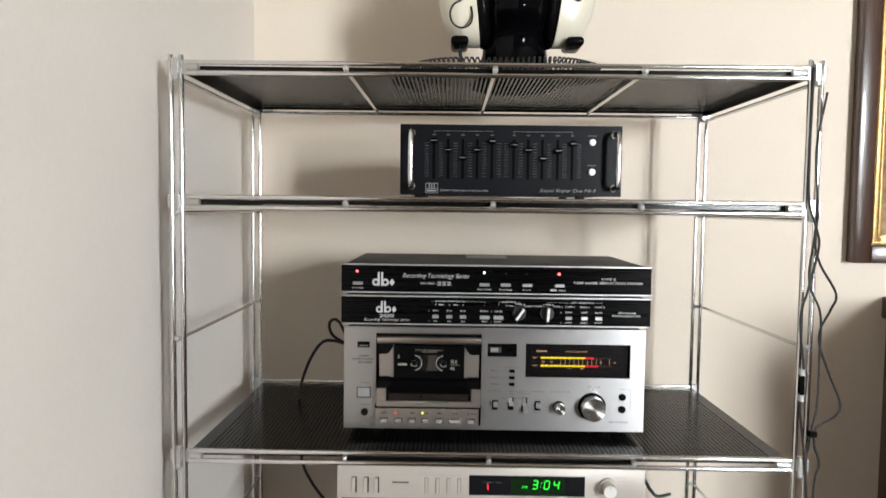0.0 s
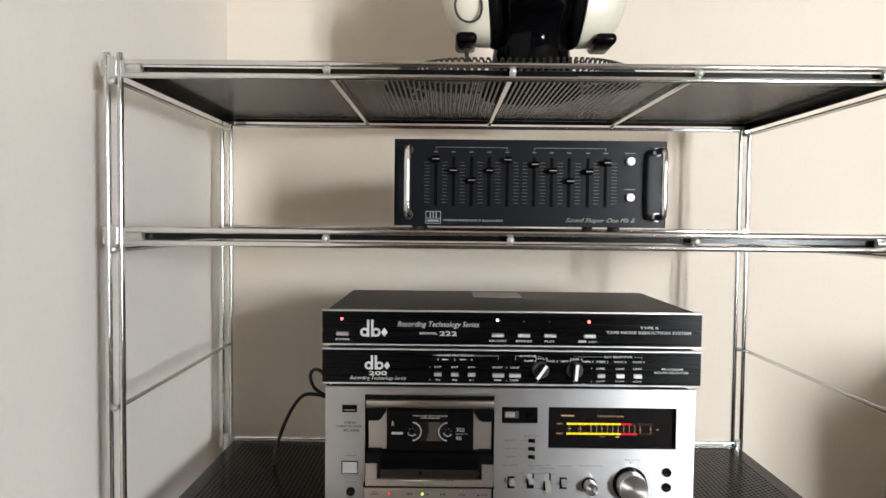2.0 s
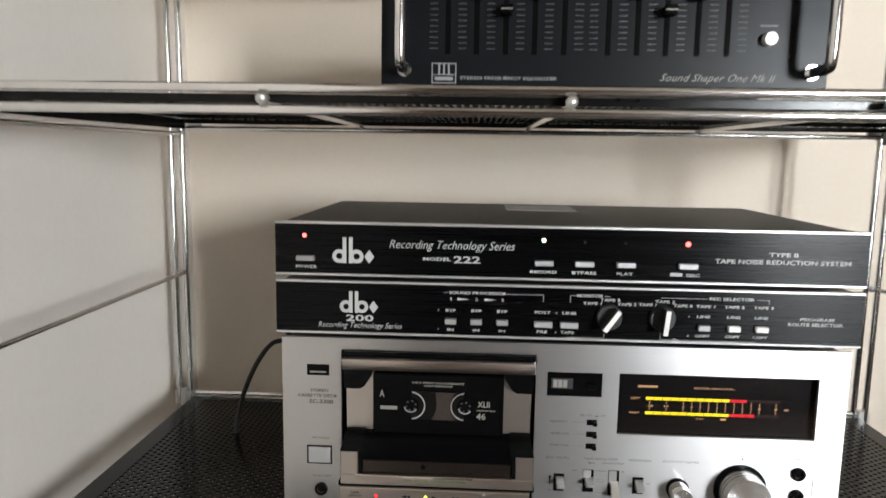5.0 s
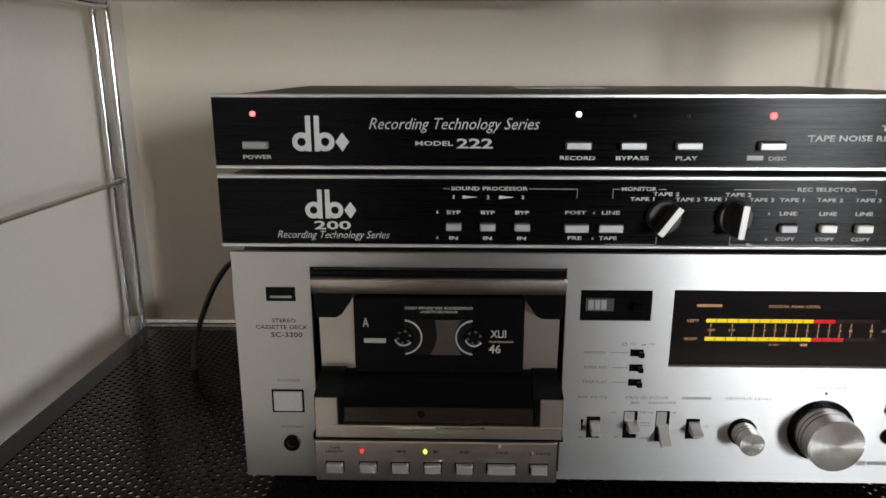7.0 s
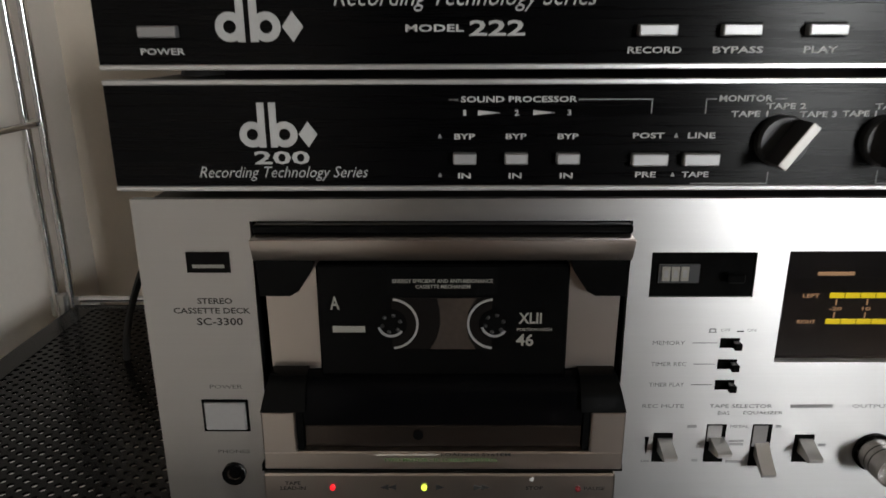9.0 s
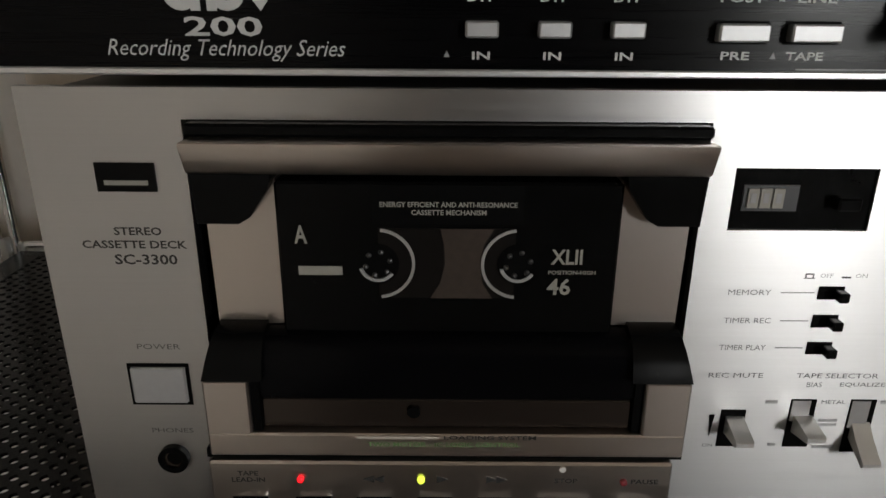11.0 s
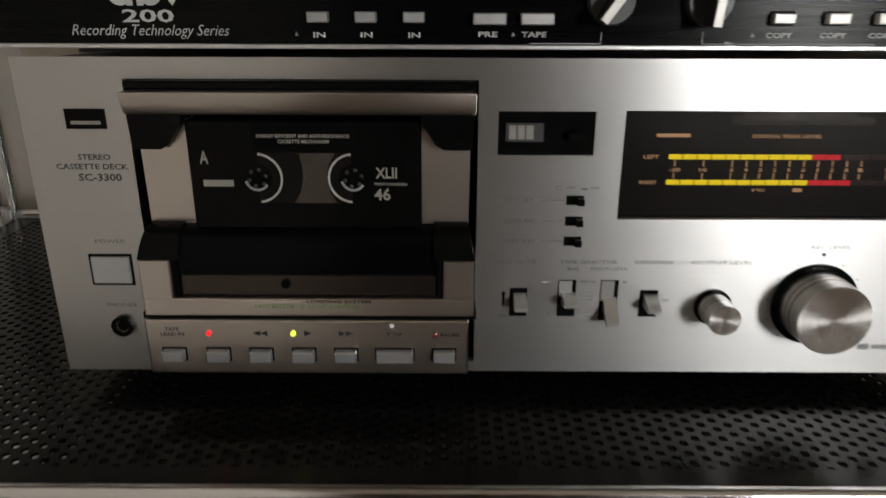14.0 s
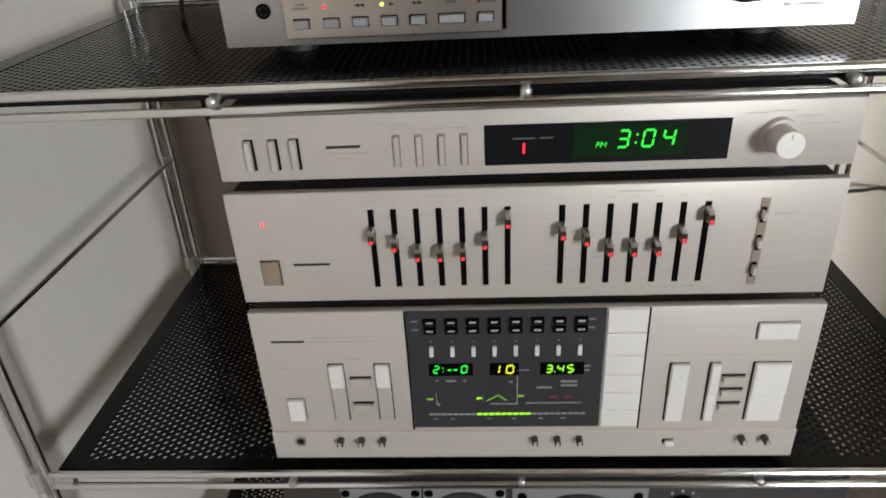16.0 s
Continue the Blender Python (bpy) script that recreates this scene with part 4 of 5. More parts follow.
for x, a0, a1 in ((-0.1092, -85, 85), (-0.0670, 95, 265)):
    part("guide_ring", ring(bmesh.new(), x, 1.1220, 0.0103, 0.0112, CY - 0.0008, CY, 24, a0, a1), M_TRIM, cas)
    hub = part("hub", ring(bmesh.new(), x, 1.1220, 0.0046, 0.0064, CY - 0.0007, CY + 0.001, 24), M_BLACK, cas)
    part("hub_hole", C((x, CY - 0.0004, 1.1220), (x, CY + 0.0006, 1.1220), 0.0046, 20), M_SLOT, hub)
    bm = bmesh.new()
    for k in range(6):
        q = radians(60 * k + 15)
        c = Vector((x + 0.0038 * math.cos(q), CY - 0.0004, 1.1220 + 0.0038 * math.sin(q)))
        ball(bm, c, 0.0009, 8, 5)
    part("hub_teeth", bm, M_DARKMETAL, hub)
    part("hub_rim", ring(bmesh.new(), x, 1.1220, 0.0047, 0.0057, CY - 0.0012, CY - 0.0006, 16, 195, 325), M_GREYPRINT, hub)
words(cas, "A", -0.1338, -0.1300, 1.1312, 0.0058, CY - 0.0005, M_TAPEPRINT)
bars(cas, -0.1332, -0.1200, 1.1196, 0.0028, CY - 0.0003, M_TAPEPRINT)
words(cas, "XLII", -0.0572, -0.0478, 1.1245, 0.0048, CY - 0.0005, M_TAPEPRINT)
words(cas, "POSITION-HIGH", -0.0578, -0.0435, 1.1195, 0.0013, CY - 0.0005, M_TAPEPRINT)
words(cas, "46", -0.0580, -0.0508, 1.1148, 0.0055, CY - 0.0005, M_TAPEPRINT)
words(cas, "ENERGY EFFICIENT AND ANTI-RESONANCE", -0.1082, -0.0680, 1.1407, 0.0016, CY - 0.0008, M_TAPEPRINT)
words(cas, "CASSETTE MECHANISM", -0.0990, -0.0770, 1.1383, 0.0016, CY - 0.0008, M_TAPEPRINT)

# ---- graphic equalizer on the upper shelf ----
GY = -0.008
ge = thing("graphic_equalizer", (0.023, 0.09, 1.3635), "black five-band graphic equalizer with chrome rack handles", "equalizer")
AX0, AX1, AZ0, AZ1 = -0.1310, 0.1775, 1.3640, 1.4620
part("front_panel", B(AX0, AX1, GY, GY + 0.005, AZ0, AZ1, 0.0006), M_PANEL_BLUE, ge)
part("case", B(AX0 + 0.008, AX1 - 0.008, GY + 0.005, 0.20, AZ0 + 0.002, AZ1 - 0.004, 0.001), M_CASE, ge)
feet(ge, (-0.105, 0.125), (0.02, 0.17), 1.3537, 1.3665, 0.008)
Yg = GY - 0.00012
for hx in (-0.1145, 0.1665):
    h = part("handle", tube(bmesh.new(), spline([(hx, GY, 1.4495), (hx, GY - 0.020, 1.4495), (hx, GY - 0.027, 1.4440), (hx, GY - 0.028, 1.4130), (hx, GY - 0.027, 1.3815), (hx, GY - 0.020, 1.3760), (hx, GY, 1.3760)], 6), 0.0037, 12), M_CHROME, ge, "chrome bow handle")
    for z in (1.4495, 1.3760):
        part("washer", C((hx, GY, z), (hx, GY - 0.0015, z), 0.0052, 20), M_CHROME, h)
SLX = (-0.0840, -0.0640, -0.0437, -0.0237, -0.0032, 0.0270, 0.0470, 0.0667, 0.0880, 0.1082)
CAPZ = (1.4388, 1.4262, 1.4155, 1.4265, 1.4385, 1.4338, 1.4268, 1.4155, 1.4262, 1.4362)
for i, (x, z) in enumerate(zip(SLX, CAPZ)):
    sl = part("slider_slot", B(x - 0.0019, x + 0.0019, GY - 0.0003, GY + 0.001, 1.3865, 1.4420), M_SLOT, ge)
    cap = part("slider_cap", B(x - 0.0042, x + 0.0042, GY - 0.0115, GY - 0.001, z - 0.0034, z + 0.0034, 0.0010), M_BLACK, sl)
    part("cap_line", B(x - 0.0040, x + 0.0040, GY - 0.0118, GY - 0.0114, z - 0.0004, z + 0.0004), M_TAPEPRINT, cap)
    bars(ge, x - 0.0024, x + 0.0024, 1.4478, 0.0013, Yg, M_DIMPRINT)
    for s in (-1, 1):
        if (s < 0 and i in (0, 5)) or s > 0:
            for k in range(13):
                zz = 1.3905 + k * 0.0038
                part("scale_line", B(x + s * 0.0100 - 0.0030, x + s * 0.0100 + 0.0030, GY - 0.0003, GY + 0.0002, zz - 0.0002, zz + 0.0002), M_DIMPRINT, ge)
for a, b in ((-0.084, -0.0032), (0.027, 0.1082)):
    for q in ((a, b, 1.4528, 1.4531), (a, a + 0.0003, 1.4500, 1.4531), (b - 0.0003, b, 1.4500, 1.4531)):
        part("ruled_line", B(q[0], q[1], GY - 0.0003, GY + 0.0002, q[2], q[3]), M_GREYPRINT, ge)
for z in (1.4388, 1.3980):
    part("push_button", C((0.1358, GY + 0.001, z), (0.1358, GY - 0.006, z), 0.0047, 24, 0.0043), M_PALE_BTN, ge, "round white push button")
    bars(ge, 0.1300, 0.1418, z + 0.0092, 0.0011, Yg, M_DIMPRINT)
part("emblem", B(-0.0952, -0.0778, GY - 0.0003, GY + 0.0002, 1.3665, 1.3672), M_GREYPRINT, ge)
bm = bmesh.new()
for q in ((-0.0952, -0.0945, 1.3672, 1.3805), (-0.0785, -0.0778, 1.3672, 1.3805), (-0.0945, -0.0785, 1.3798, 1.3805), (-0.0945, -0.0785, 1.3722, 1.3728), (-0.0905, -0.0893, 1.3728, 1.3798), (-0.0871, -0.0859, 1.3728, 1.3798), (-0.0837, -0.0825, 1.3728, 1.3798), (-0.0930, -0.0800, 1.3686, 1.3710)):
    box(bm, q[0], q[1], GY - 0.0003, GY + 0.0002, q[2], q[3])
part("emblem", bm, M_GREYPRINT, ge)
words(ge, "STEREO FREQUENCY EQUALIZER", -0.0752, -0.0070, 1.3702, 0.0026, Yg, M_GREYPRINT)
words(ge, "Sound Shaper One Mk II", 0.0640, 0.1430, 1.3712, 0.0066, Yg, M_TAPEPRINT, 0.45, bold=0.0)

# ---- lower stack, champagne fronts ----
PY = -0.052
Yp = PY - 0.00012


def pale_unit(name, label, x0, x1, z0, z1, deep, category):
    u = thing(name, (0.0, 0.1, z0), label, category)
    part("front_panel", B(x0, x1, PY, PY + 0.008, z0, z1, 0.0012, 2), M_CHAMP, u)
    part("case", B(x0 + 0.004, x1 - 0.004, PY + 0.008, deep, z0 - 0.001, z1 - 0.001, 0.001), M_CASE, u, "black painted steel case")
    return u


tn = pale_unit("tuner", "champagne silver slim digital tuner with a green clock display", -0.2105, 0.2105, 0.9470, 0.9925, 0.22, "tuner")
feet(tn, (-0.17, 0.17), (-0.02, 0.18), 0.9375, 0.9480, 0.012)
for x in (-0.1870, -0.1705, -0.1562):
    part("slot", B(x - 0.0028, x + 0.0034, PY - 0.0003, PY + 0.001, 0.9550, 0.9770), M_SLOT, tn)
    part("push_key", B(x - 0.0028, x + 0.0018, PY - 0.0040, PY, 0.9555, 0.9765, 0.0006), M_CHAMP_BTN, tn)
for x in (-0.0880, -0.0730, -0.0580, -0.0430):
    part("slot", B(x - 0.0026, x + 0.0028, PY - 0.0003, PY + 0.001, 0.9548, 0.9772), M_TAN, tn)
    part("push_key", B(x - 0.0018, x + 0.0020, PY - 0.0025, PY, 0.9556, 0.9764, 0.0006), M_CHAMP_BTN, tn)
bars(tn, -0.1905, -0.1535, 0.9815, 0.0012, Yp, M_FAINT)
bars(tn, -0.0985, -0.0770, 0.9842, 0.0011, Yp, M_FAINT)
bars(tn, -0.0985, -0.0400, 0.9808, 0.0011, Yp, M_FAINT)
bars(tn, -0.1350, -0.1120, 0.9700, 0.0019, Yp, M_INK)
bars(tn, -0.1390, -0.1060, 0.9655, 0.0011, Yp, M_FAINT)
bars(tn, -0.1270, -0.1180, 0.9618, 0.0011, Yp, M_FAINT)
td = part("clock_display", B(-0.0295, 0.1285, PY - 0.0006, PY + 0.001, 0.9540, 0.9818), M_DISPLAY, tn, "dark display window with green clock digits")
# Dark green patch paints the glow round the clock digits.
part("green_glow_patch", B(0.0280, 0.1010, PY - 0.0009, PY - 0.0004, 0.9570, 0.9800), M_GREENHALO, td)
Yd = PY - 0.0014
for ch, x in (("3", 0.0605), ("0", 0.0765), ("4", 0.0895)):
    digit(td, ch, x, 0.9700, 0.0066, 0.0112, Yd, E_GREEN, 0.12, 0.0013)
for z in (0.9672, 0.9728):
    part("colon_dot", B(0.0682 + (z - 0.97) * 0.12, 0.0694 + (z - 0.97) * 0.12, Yd, Yd + 0.0004, z - 0.0006, z + 0.0006), E_GREEN, td)
words(td, "PM", 0.0428, 0.0500, 0.9665, 0.0036, Yd, E_GREEN, 0.2)
part("channel_digit", B(-0.0045, -0.0032, Yd, Yd + 0.0004, 0.9622, 0.9690), E_RED, td)
bars(td, -0.0110, 0.0030, 0.9722, 0.0009, PY - 0.0008, M_DIMPRINT)
bars(td, 0.0065, 0.0150, 0.9722, 0.0009, PY - 0.0008, M_DIMPRINT)
kn = part("tuning_knob", cyl(bmesh.new(), (0.1590, PY - 0.004, 0.9690), (0.1590, PY - 0.0195, 0.9690), 0.0094, 40, 0.0089), M_CHAMP_BTN, tn, "round champagne tuning knob")
part("knob_skirt", cyl(bmesh.new(), (0.1590, PY, 0.9690), (0.1590, PY - 0.0045, 0.9690), 0.0122, 40, 0.0114), M_CHAMP_BTN, kn)
part("knob_face", C((0.1590, PY - 0.0195, 0.9690), (0.1590, PY - 0.0200, 0.9690), 0.0085, 40), M_PALE_BTN, kn)
part("knob_mark", B(0.1587, 0.1593, PY - 0.0203, PY - 0.0199, 0.9725, 0.9765), M_FAINT, kn)
for a, b, z in ((0.136, 0.150, 0.9842), (0.153, 0.166, 0.9852), (0.168, 0.184, 0.9815), (0.172, 0.196, 0.9762)):
    bars(tn, a, b, z, 0.0009, Yp, M_FAINT)

eq = pale_unit("slider_equalizer", "champagne silver graphic equalizer with fourteen lit sliders", -0.2125, 0.2120, 0.8485, 0.9375, 0.24, "equalizer")
feet(eq, (-0.17, 0.17), (-0.02, 0.19), 0.8390, 0.8490, 0.013)
S1 = [-0.1100 + 0.0159 * i for i in range(7)]
S2 = [0.0230 + 0.0164 * i for i in range(7)]
CZ1 = (0.9030, 0.8970, 0.8888, 0.8885, 0.8888, 0.8975, 0.9135)
CZ2 = (0.9035, 0.8985, 0.8900, 0.8895, 0.8900, 0.8995, 0.9130)
for xs, zs in ((S1, CZ1), (S2, CZ2)):
    for i, (x, z) in enumerate(zip(xs, zs)):
        sl = part("slider_slot", B(x - 0.0021, x + 0.0021, PY - 0.0004, PY + 0.001, 0.8605, 0.9235), M_SLOT, eq)
        cap = part("slider_cap", B(x - 0.0021, x + 0.0021, PY - 0.0110, PY - 0.001, z - 0.0026, z + 0.0044, 0.0007), M_BRONZE, sl)
        part("cap_neck", B(x - 0.0020, x + 0.0020, PY - 0.0100, PY - 0.0004, z + 0.0042, z + 0.0076, 0.0005), M_ZINC, cap)
        part("cap_lamp", B(x - 0.0010, x + 0.0010, PY - 0.0115, PY - 0.0109, z - 0.0010, z + 0.0008), E_RED, cap)
        bars(eq, x - 0.0022, x + 0.0022, 0.9285, 0.0010, Yp, M_FAINT)
    for k in range(11):
        zz = 0.8660 + k * 0.0052
        a = xs[0] - 0.0140
        while a < xs[-1] + 0.012:
            part("scale_line", B(a, a + 0.0100, PY - 0.0002, PY + 0.0002, zz - 0.00012, zz + 0.00012), M_FAINT, eq)
            a += 0.0162
    bars(eq, (xs[0] + xs[-1]) / 2 - 0.012, (xs[0] + xs[-1]) / 2 + 0.012, 0.9325, 0.0010, Yp, M_FAINT)
    bars(eq, (xs[0] + xs[-1]) / 2 - 0.048, (xs[0] + xs[-1]) / 2 + 0.048, 0.8565, 0.0009, Yp, M_FAINT)
part("power_lamp", B(-0.1885, -0.1876, PY - 0.0008, PY + 0.0004, 0.9115, 0.9155), E_RED, eq)
push(eq, -0.1878, 0.8740, 0.0132, 0.0200, PY, M_TAN, 0.002)
bars(eq, -0.195, -0.185, 0.8905, 0.0011, Yp, M_FAINT)
bars(eq, -0.1705, -0.1435, 0.8805, 0.0019, Yp, M_INK)
bars(eq, -0.1730, -0.1405, 0.8745, 0.0011, Yp, M_FAINT)
bars(eq, -0.1600, -0.1520, 0.8702, 0.0011, Yp, M_FAINT)
part("switch_strip", B(0.1562, 0.1622, PY - 0.0006, PY + 0.0004, 0.8570, 0.9250), M_TAN, eq)
for z in (0.9130, 0.8915, 0.8700):
    part("slot", B(0.1570, 0.1606, PY - 0.0010, PY + 0.0004, z - 0.0065, z + 0.0055), M_SLOT, eq)
    part("toggle", B(0.1572, 0.1598, PY - 0.0060, PY - 0.0009, z - 0.0030, z + 0.0035, 0.0005), M_CHAMP_BTN, eq)
    bars(eq, 0.1660, 0.1810 if z > 0.9 else 0.1740, z, 0.0011, Yp, M_FAINT)

am = pale_unit("amplifier", "champagne silver stereo amplifier with a dark lit display", -0.2135, 0.2180, 0.6900, 0.8385, 0.27, "amplifier")
feet(am, (-0.17, 0.17), (-0.015, 0.22), 0.6817, 0.6935, 0.015)
part("lower_ledge", B(-0.2135, 0.2180, PY - 0.0022, PY + 0.001, 0.6900, 0.7190, 0.0007), M_CHAMP, am)
YL = PY - 0.0022
for x0, x1 in ((-0.0934, -0.0920), (0.0902, 0.0916)):
    part("panel_gap", B(x0, x1, PY - 0.0003, PY + 0.001, 0.7195, 0.8380), M_SLOT, am)
ad = part("display_panel", B(-0.0916, 0.0588, PY - 0.0008, PY + 0.001, 0.7228, 0.8382), M_GREYDISP, am, "dark grey display panel with green digits and rows of small keys")
Ya = PY - 0.0008
for i in range(8):
    x = -0.0738 + i * 0.0163
    for z in (0.8292, 0.8215):
        part("preset_key", B(x - 0.0050, x + 0.0050, Ya - 0.0030, Ya + 0.0005, z - 0.0028, z + 0.0028, 0.0006), M_BLACK, ad)
        bars(ad, x - 0.0026, x + 0.0026, z + 0.0004, 0.0013, Ya - 0.0032, M_WHITE)
    bars(ad, x - 0.0006, x + 0.0006, 0.8102, 0.0011, Ya, M_GREYPRINT)
    part("function_key", B(x - 0.0016, x + 0.0016, Ya - 0.0025, Ya + 0.0005, 0.7968, 0.8056, 0.0005), M_PALE_BTN, ad)
for z in (0.8292, 0.8215):
    bars(ad, -0.0880, -0.0830, z, 0.0012, Ya, M_GREYPRINT)
    bars(ad, 0.0440, 0.0510, z, 0.0012, Ya, M_GREYPRINT)
for a, b in ((-0.0770, -0.0420), (-0.0290, -0.0060), (0.0105, 0.0445)):
    part("digit_window", B(a, b, Ya - 0.0003, Ya + 0.0003, 0.7770, 0.7890), M_SMOKE, ad)
Yq = Ya - 0.0008
digit(ad, "2", -0.0710, 0.7835, 0.0040, 0.0070, Yq, E_GREEN, 0.1, 0.0010)
for z in (0.7815, 0.7850):
    part("colon_dot", B(-0.0662, -0.0654, Yq, Yq + 0.0004, z - 0.0004, z + 0.0004), E_GREEN, ad)
for x in (-0.0605, -0.0560):
    digit(ad, "-", x, 0.7830, 0.0042, 0.0070, Yq, E_GREEN, 0.1, 0.0010)
digit(ad, "0", -0.0490, 0.7835, 0.0042, 0.0070, Yq, E_GREEN, 0.1, 0.0010)
digit(ad, "1", -0.0235, 0.7830, 0.0042, 0.0075, Yq, E_YDIGIT, 0.1, 0.0012)
digit(ad, "0", -0.0130, 0.7830, 0.0052, 0.0075, Yq, E_YDIGIT, 0.1, 0.0012)
for ch, x in (("3", 0.0175), ("4", 0.0262), ("5", 0.0340)):
    digit(ad, ch, x, 0.7830, 0.0044, 0.0068, Yq, E_LIME, 0.1, 0.0010)
part("colon_dot", B(0.0212, 0.0221, Yq, Yq + 0.0004, 0.7796, 0.7805), E_LIME, ad)
for a, b, z, m in ((-0.0720, -0.0700, 0.7720, M_GREYPRINT), (-0.0640, -0.0560, 0.7715, M_GREYPRINT), (-0.0500, -0.0480, 0.7718, M_GREYPRINT), (-0.0140, -0.0110, 0.7700, M_GREYPRINT), (0.0430, 0.0490, 0.7850, M_GREYPRINT), (0.0430, 0.0490, 0.7810, M_GREYPRINT),
                   (0.0080, 0.0200, 0.7640, M_GREYPRINT), (0.0270, 0.0400, 0.7700, M_GREYPRINT), (0.0270, 0.0400, 0.7660, M_GREYPRINT), (-0.0800, -0.0750, 0.7530, E_DIMLIME), (-0.0400, -0.0360, 0.7535, E_LIME), (-0.0070, -0.0020, 0.7555, E_DIMLIME), (0.0190, 0.0250, 0.7540, M_DARKRED), (0.0310, 0.0370, 0.7540, M_DARKRED)):
    bars(ad, a, b, z, 0.0017, Ya, m)
bm = bmesh.new()
for q in ((-0.0725, -0.0722, 0.7475, 0.7600), (-0.0725, -0.0690, 0.7472, 0.7475), (-0.0350, -0.0347, 0.7500, 0.7570), (-0.0075, -0.0072, 0.7475, 0.7820), (-0.0290, -0.0075, 0.7475, 0.7478), (-0.0075, 0.0020, 0.7818, 0.7821), (0.0000, 0.0440, 0.7480, 0.7483)):
    box(bm, q[0], q[1], Ya - 0.0003, Ya + 0.0002, q[2], q[3])
part("ruled_line", bm, M_LABEL, ad)
bm = bmesh.new()
for x0, z0, x1, z1 in ((-0.0320, 0.7510, -0.0220, 0.7570), (-0.0220, 0.7560, -0.0160, 0.7515)):
    tube(bm, [Vector((x0, Ya - 0.0004, z0)), Vector((x1, Ya - 0.0004, z1))], 0.0004, 6)
part("curve_lamp", bm, E_DIMLIME, ad)
for i in range(26):
    x = -0.0790 + i * 0.0049
    part("power_segment", B(x, x + 0.0040, Ya - 0.0005, Ya + 0.0002, 0.7362, 0.7378), E_LIME if 8 <= i <= 16 else M_GREYPRINT, ad)
for x in (-0.074, -0.060, -0.030, -0.010, 0.012, 0.030):
    bars(ad, x - 0.002, x + 0.002, 0.7318, 0.0011, Ya, M_GREYPRINT)
ZK = (0.8378, 0.8160, 0.7950, 0.7765, 0.7585, 0.7405, 0.7225)
for a, b in zip(ZK[1:], ZK[:-1]):
    part("selector_key", B(0.0600, 0.0898, PY - 0.0022, PY + 0.001, a + 0.0006, b - 0.0002, 0.0007), M_PALE_BTN, am)
for x in (-0.1510, -0.1140):
    part("slot", B(x - 0.0064, x + 0.0064, PY - 0.0004, PY + 0.001, 0.7315, 0.7898), M_BRONZE, am)
    part("rocker", B(x - 0.0057, x + 0.0057, PY - 0.0030, PY, 0.7322, 0.7670, 0.0007), M_CHAMP_BTN, am)
    part("rocker", B(x - 0.0057, x + 0.0057, PY - 0.0042, PY, 0.7674, 0.7890, 0.0007), M_PALE_BTN, am)
for z in (0.7725, 0.7465):
    part("slot", B(-0.1410, -0.1235, PY - 0.0004, PY + 0.001, z + 0.0018, z + 0.0042), M_SLOT, am)
    part("bar_button", B(-0.1405, -0.1240, PY - 0.0035, PY + 0.001, z - 0.0038, z + 0.0026, 0.0006), M_CHAMP_BTN, am)
push(am, -0.1880, 0.7435, 0.0130, 0.0210, PY, M_PALE_BTN, 0.004)
bars(am, -0.1985, -0.1740, 0.7565, 0.0011, Yp, M_FAINT)
bars(am, -0.1965, -0.1860, 0.7855, 0.0011, Yp, M_FAINT)
bars(am, -0.1990, -0.1730, 0.8115, 0.0019, Yp, M_INK)
bars(am, -0.1690, -0.1180, 0.8150, 0.0014, Yp, M_FAINT)
bars(am, -0.1690, -0.1180, 0.8112, 0.0014, Yp, M_FAINT)
for a, b in ((-0.159, -0.152), (-0.145, -0.131), (-0.122, -0.115), (0.104, 0.118), (0.132, 0.146), (0.150, 0.164), (0.178, 0.190)):
    bars(am, a, b, 0.7935, 0.0011, Yp, M_FAINT)
jack(am, -0.1895, 0.7115, YL, 0.0050, M_CHROME)
for x in (-0.1550, -0.1375, -0.1195, 0.0070, 0.0255, 0.0435, 0.1745, 0.1930):
    k = part("mini_knob", C((x, YL, 0.7112), (x, YL - 0.0075, 0.7112), 0.0031, 16, 0.0026), M_BRONZE, am)
    part("mini_pointer", B(x - 0.0012, x + 0.0012, YL - 0.0090, YL - 0.0074, 0.7085, 0.7139, 0.0003), M_CHAMP_BTN, k)
    bars(am, x - 0.0045, x + 0.0045, 0.7172, 0.0009, YL - 0.0003, M_FAINT)
part("slot", B(0.1115, 0.1205, YL - 0.0003, YL + 0.001, 0.7050, 0.7100), M_SLOT, am)
part("bar_button", B(0.1135, 0.1205, YL - 0.0035, YL, 0.7042, 0.7088, 0.0005), M_PALE_BTN, am)
for x0, x1 in ((0.1112, 0.1245), (0.1415, 0.1485), (0.1745, 0.2010)):
    part("slot", B(x0 - 0.0012, x1 + 0.0005, PY - 0.0004, PY + 0.001, 0.7285, 0.7868), M_BRONZE, am)
    part("rocker", B(x0, x1, PY - 0.0035, PY, 0.7293, 0.7570, 0.0007), M_PALE_BTN, am)
    part("rocker", B(x0, x1, PY - 0.0045, PY, 0.7574, 0.7861, 0.0007), M_PALE_BTN, am)
for z in (0.7715, 0.7580, 0.7440):
    part("slot", B(0.1512, 0.1690, PY - 0.0004, PY + 0.001, z + 0.0010, z + 0.0035), M_SLOT, am)
    part("bar_button", B(0.1522, 0.1690, PY - 0.0030, PY + 0.001, z - 0.0045, z + 0.0016, 0.0005), M_CHAMP_BTN, am)
push(am, 0.1860, 0.8160, 0.0290, 0.0140, PY, M_PALE_BTN, 0.003)

